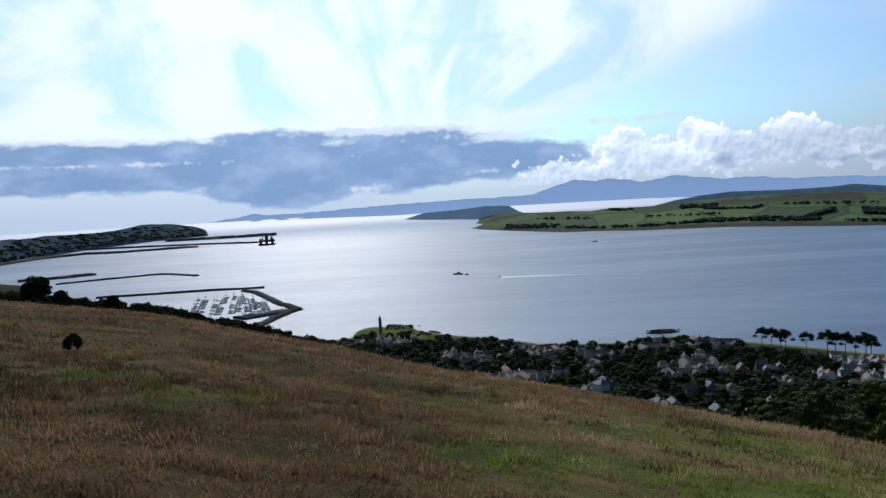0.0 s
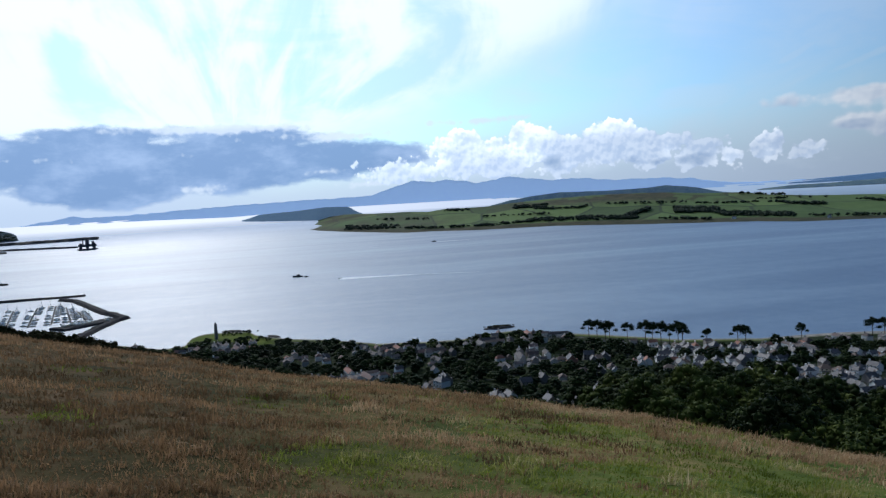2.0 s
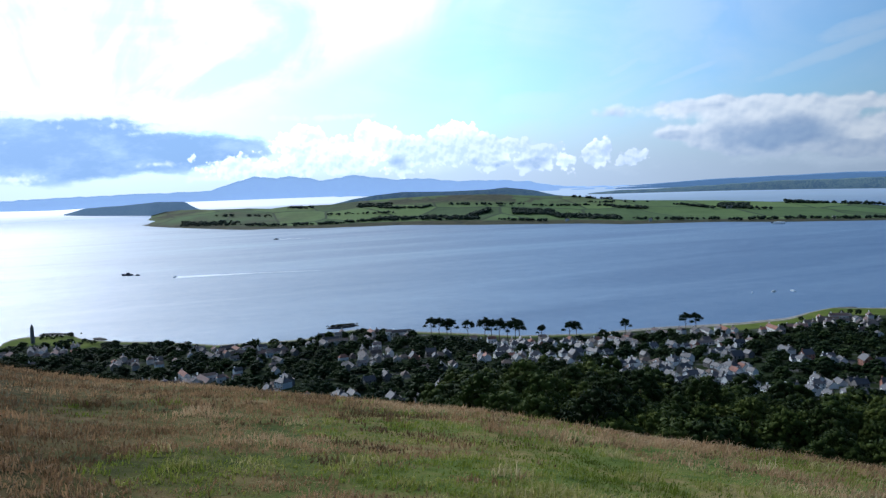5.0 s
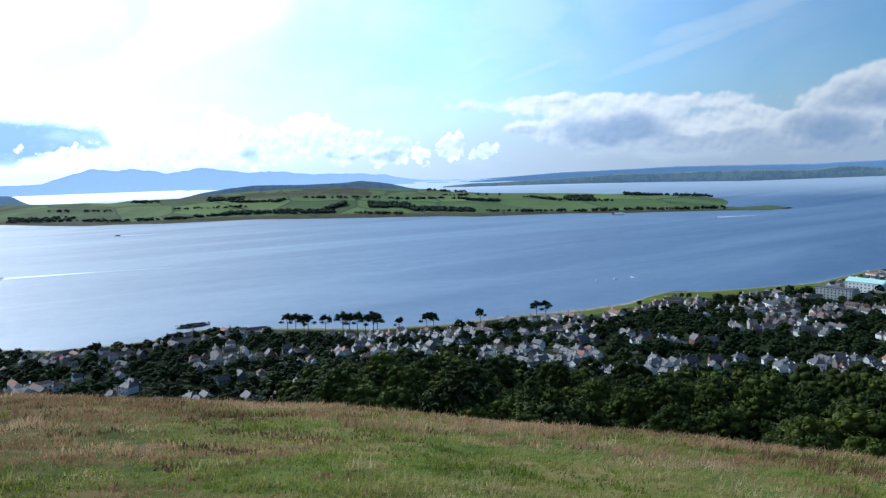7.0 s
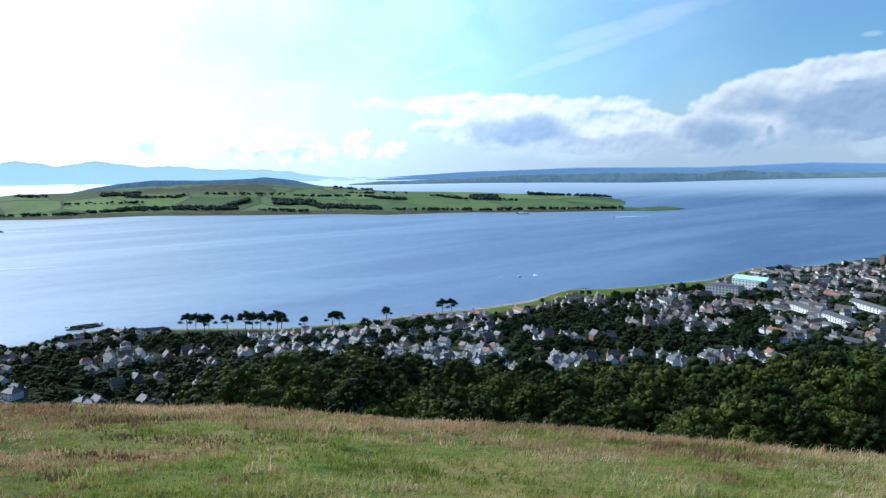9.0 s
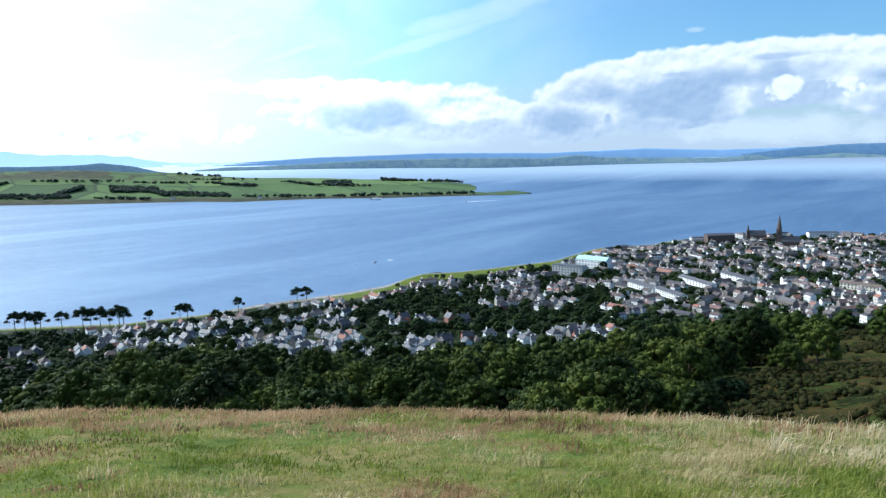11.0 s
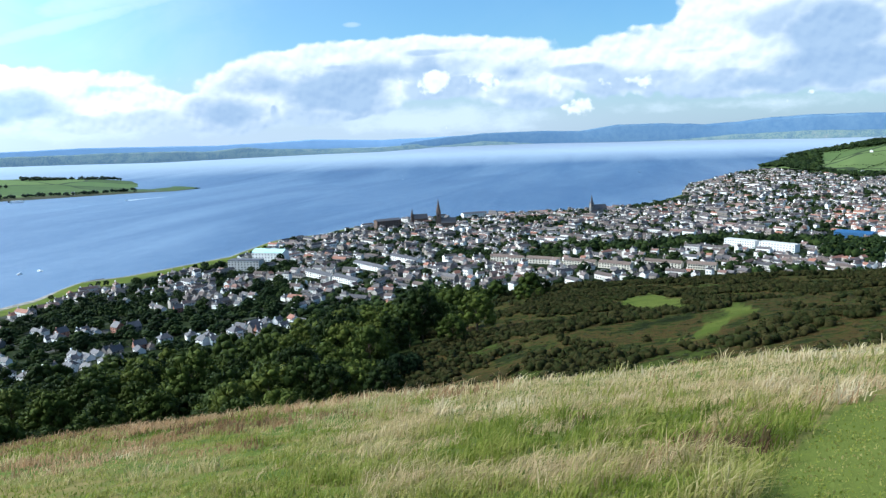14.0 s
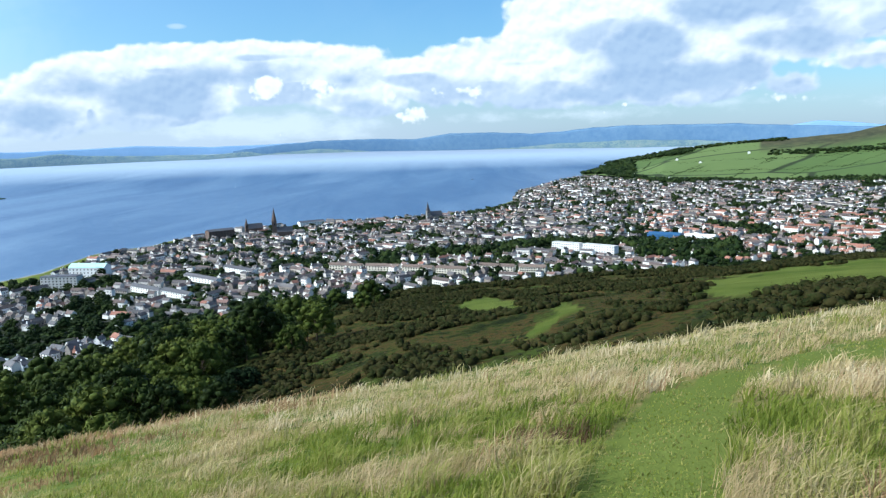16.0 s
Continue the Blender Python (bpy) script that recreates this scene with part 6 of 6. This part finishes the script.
    part("side_deck", slab("side_deck", -18, 16, -5.2, -4.2, 3.5, 7.5, HULL), None, ferry)
    on_water(boat_kind("tug", "dark workboat heading down the firth", 22, 7, 3, STEEL, 0.3, 7, STEEL), 0.85, 1707, radians(170))
    on_water(boat_kind("workboat", "small dark boat close to the tug", 10, 3.5, 1.6, STEEL, 0.4, 0, STEEL), 1.5, 1690, radians(170))
    on_water(boat_kind("workboat", "small dark boat off the island", 18, 5, 2.2, STEEL, 0.35, 5, STEEL), 11.2, 2700, radians(175))
    on_water(boat_kind("motorboat", "white motorboat pulling a long wake", 9, 3, 1.3, HULL), 4.0, 1597, radians(182))
    on_water(boat_kind("motorboat", "white motorboat pulling a wake near the island", 9, 3, 1.3, HULL), 54.3, 2533, radians(150))
    for az, d, size in ((45.9, 1117, 6), (47.3, 1134, 9), (48.5, 1145, 10)):
        on_water(boat_kind("motorboat", "white boat at anchor off the town", size, size * .32, 1.2, HULL, 0.45), az, d, radians(40 * d % 180))
    on_water(boat_kind("sailboat", "white sailing boat out on the firth", 12, 3.5, 1.3, HULL, 0.4, 16), 74.0, 3000, 0.4)
    on_water(boat_kind("sailboat", "dark sailing boat out on the firth", 12, 3.5, 1.3, STEEL, 0.4, 14), 91.5, 3000, 0.9)
    wake(4.05, 1597, 9.6, 1580, 24, 6, "white foaming wake behind the motorboat")
    wake(9.6, 1580, 14.5, 1560, 3, 1, "thin fading foam line of the wake")
    wake(54.4, 2535, 56.9, 2600, 12, 3, "white wake behind the motorboat near the island")
    wake(11.4, 2700, 14, 2690, 6, 2, "short pale wake off the island")
    # ferry pier
    causeway("pier", "dark pile pier at the town front", [(79.4, 1490), (81.3, 1560)], 12, 4.0, BANK, "pier")


build_woods()
build_town()
build_landmarks()
build_front()
build_far_woods()
build_harbour()
build_scrub()
build_hill_bushes()


# ---- grass ----
def fast_mesh(name, verts, tris, mat):
    me = bpy.data.meshes.new(name)
    me.vertices.add(len(verts))
    me.vertices.foreach_set("co", verts.astype(np.float32).ravel())
    me.loops.add(len(tris) * 3)
    me.loops.foreach_set("vertex_index", tris.astype(np.int32).ravel())
    me.polygons.add(len(tris))
    me.polygons.foreach_set("loop_start", np.arange(0, len(tris) * 3, 3, dtype=np.int32))
    me.materials.append(mat)
    me.update(calc_edges=True)
    return me


def blades(name, label, spots, heights, widths, tones, lean, per, spread, mat):
    """Grass: tufts of bent, pointed blades on the hill."""
    rng = np.random.default_rng(len(name))
    n = len(spots) * per
    base = np.repeat(spots, per, 0) + np.c_[rng.normal(size=(n, 2)) * np.repeat(spread, per)[:, None], np.full(n, -0.02)]
    h = np.repeat(heights, per) * (0.5 + 0.8 * rng.random(n))
    w = np.repeat(widths, per) * (0.6 + 0.8 * rng.random(n))
    a = rng.random(n) * math.tau
    side = np.c_[np.cos(a), np.sin(a), np.zeros(n)] * w[:, None]
    bend = (rng.normal(size=(n, 2)) * 0.45 + np.array([0.25, -0.75]) * np.repeat(lean, per)[:, None]) * h[:, None]
    mid = base + np.c_[bend * 0.3, h * 0.6]
    tip = base + np.c_[bend, h * (1 - 0.25 * np.minimum(1, np.hypot(bend[:, 0], bend[:, 1]) / np.maximum(h, 1e-3)))]
    v = np.stack([base - side, base + side, mid + side * 0.75, mid - side * 0.75, tip], 1).reshape(-1, 3)
    k = (np.arange(n) * 5)[:, None]
    tris = np.concatenate([k + (0, 1, 2), k + (0, 2, 3), k + (3, 2, 4)], 1).reshape(-1, 3)
    me = fast_mesh(name, v, tris, mat)
    store(me, "tone", np.repeat(np.repeat(tones, per) + rng.normal(size=n) * 0.05, 5))
    return tagged(new(name, me), label, "grass", kind="stuff")


def build_grass():
    rng = np.random.default_rng(3)
    turf_mat = blade_material("hill_grass_blades", [(0.0, (0.085, 0.115, 0.014)), (0.3, (0.17, 0.205, 0.028)), (0.5, (0.26, 0.25, 0.068)), (0.7, (0.38, 0.315, 0.15)), (0.88, (0.50, 0.395, 0.225)), (1.0, (0.62, 0.51, 0.335))])
    rust_mat = blade_material("seed_head_grass", [(0.0, (0.05, 0.034, 0.017)), (0.35, (0.145, 0.088, 0.044)), (0.6, (0.28, 0.17, 0.085)), (0.85, (0.36, 0.23, 0.125)), (1.0, (0.47, 0.33, 0.19))])
    straw_mat = blade_material("straw_grass_blades", [(0.0, (0.15, 0.14, 0.045)), (0.4, (0.28, 0.22, 0.095)), (0.65, (0.39, 0.295, 0.155)), (0.85, (0.48, 0.37, 0.215)), (1.0, (0.57, 0.46, 0.29))])
    groups = {"turf": [], "rust": [], "straw": []}
    for _ in range(56000):
        az = -36 + 162 * rng.random()
        r = 4.6 * (115 / 4.6) ** rng.random()
        if r > BROW(az) * (1.2 if az < 95 else 1.35):
            continue
        x, y, _z = spot(az, r, 0)
        z = land(az, r)
        el = math.degrees(math.atan2(z - H, r))
        below = CREST(az) - el
        patch, fine = fbm(x, y, 4.5, 3, 5.0), fbm(x, y, 1.1, 3, 8.0)
        scale = (r / 10) ** 0.55
        right = max(0.0, min(1.0, (az - 58) / 32))
        # browner blades towards the sun, their tone also lowered as painted shade
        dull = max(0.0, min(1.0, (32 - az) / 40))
        on_path = PATH_LEFT(el) - 0.4 + fine < az < PATH_RIGHT(el) + 0.4 + fine and el < -12
        crest_band = max(0.0, min(1.0, 1 - below / (2.2 + 2.0 * right)))
        tussock = fbm(x, y, 0.8, 2, 31.0)
        tone = 0.33 + 0.95 * patch + 0.5 * fine + 0.3 * tussock + crest_band * (0.2 + 0.25 * right)
        if az < 70 and r > 9.5 and not on_path and fbm(x, y, 1.5, 2, 21.0) > 0.36 + 0.004 * max(0.0, az):
            groups["rust"].append((x, y, z, 0.09, 0.012 * scale, 0.04 + 0.14 * rng.random(), 0.3, 0.09 * scale))
            continue
        rut = (az - 41.0 - 1.1 * (-20.3 - el)) if -24.5 < el < -19.8 else 9.0
        if abs(rut + 0.6 * fine) < 0.4 or abs(rut - 3.1 + 0.6 * fine) < 0.4:
            groups["turf"].append((x, y, z, 0.035, 0.010 * scale, 0.58 + 0.15 * fine, 0.2, 0.06 * scale))
            continue
        if on_path:
            groups["turf"].append((x, y, z, 0.03, 0.010 * scale, 0.40 + 0.15 * fine, 0.2, 0.07 * scale))
            continue
        high = (0.07 + 0.09 * right + max(0, fine) * 0.10 + 0.06 * crest_band) * max(0.35, 1 + 1.5 * tussock)
        brown = (1 - right) * (0.14 + 0.76 * dull + 0.75 * crest_band + 0.6 * patch)
        tuft = fbm(x, y, 1.3, 2, 11.0)
        if right > 0.2 and (crest_band > 0.35 or tuft > 0.22) and rng.random() < 0.2 + 0.35 * right + 0.3 * crest_band:
            groups["straw"].append((x, y, z, (0.09 + 0.15 * right + 0.12 * max(0, fine)) * (1 - 0.7 * crest_band), 0.0048 * scale, 0.74 + 0.3 * fine + 0.1 * crest_band, 0.9, 0.06 * scale))
        elif 0.5 + 0.85 * fbm(x, y, 2.6, 3, 41.0) + 0.3 * (rng.random() - 0.5) < brown:
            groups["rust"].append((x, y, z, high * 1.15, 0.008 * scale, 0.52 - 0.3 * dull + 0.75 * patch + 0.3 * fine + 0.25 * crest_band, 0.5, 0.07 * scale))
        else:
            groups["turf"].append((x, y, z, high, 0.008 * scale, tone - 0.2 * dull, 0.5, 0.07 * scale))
    for _ in range(5000):
        az, r = 124 + 202 * rng.random(), 1.2 * (16 / 1.2) ** rng.random()
        x, y, _z = spot(az, r, 0)
        az = az - 360 if az > 180 else az
        groups["turf"].append((x, y, land(az, r), 0.10, 0.008, 0.42 + 0.5 * fbm(x, y, 4.5, 3, 5.0), 0.5, 0.08))
    for key, name, label, mat, per in (("turf", "hill_grass", "short green and olive hill grass", turf_mat, 7), ("rust", "seed_grass", "brown seeding grass in drifts over the hill", rust_mat, 7), ("straw", "straw_grass", "long pale straw grass bent by the wind", straw_mat, 9)):
        d = np.array(groups[key])
        blades(name, label, d[:, :3], d[:, 3], d[:, 4], d[:, 5], d[:, 6], per, d[:, 7], mat)


build_grass()
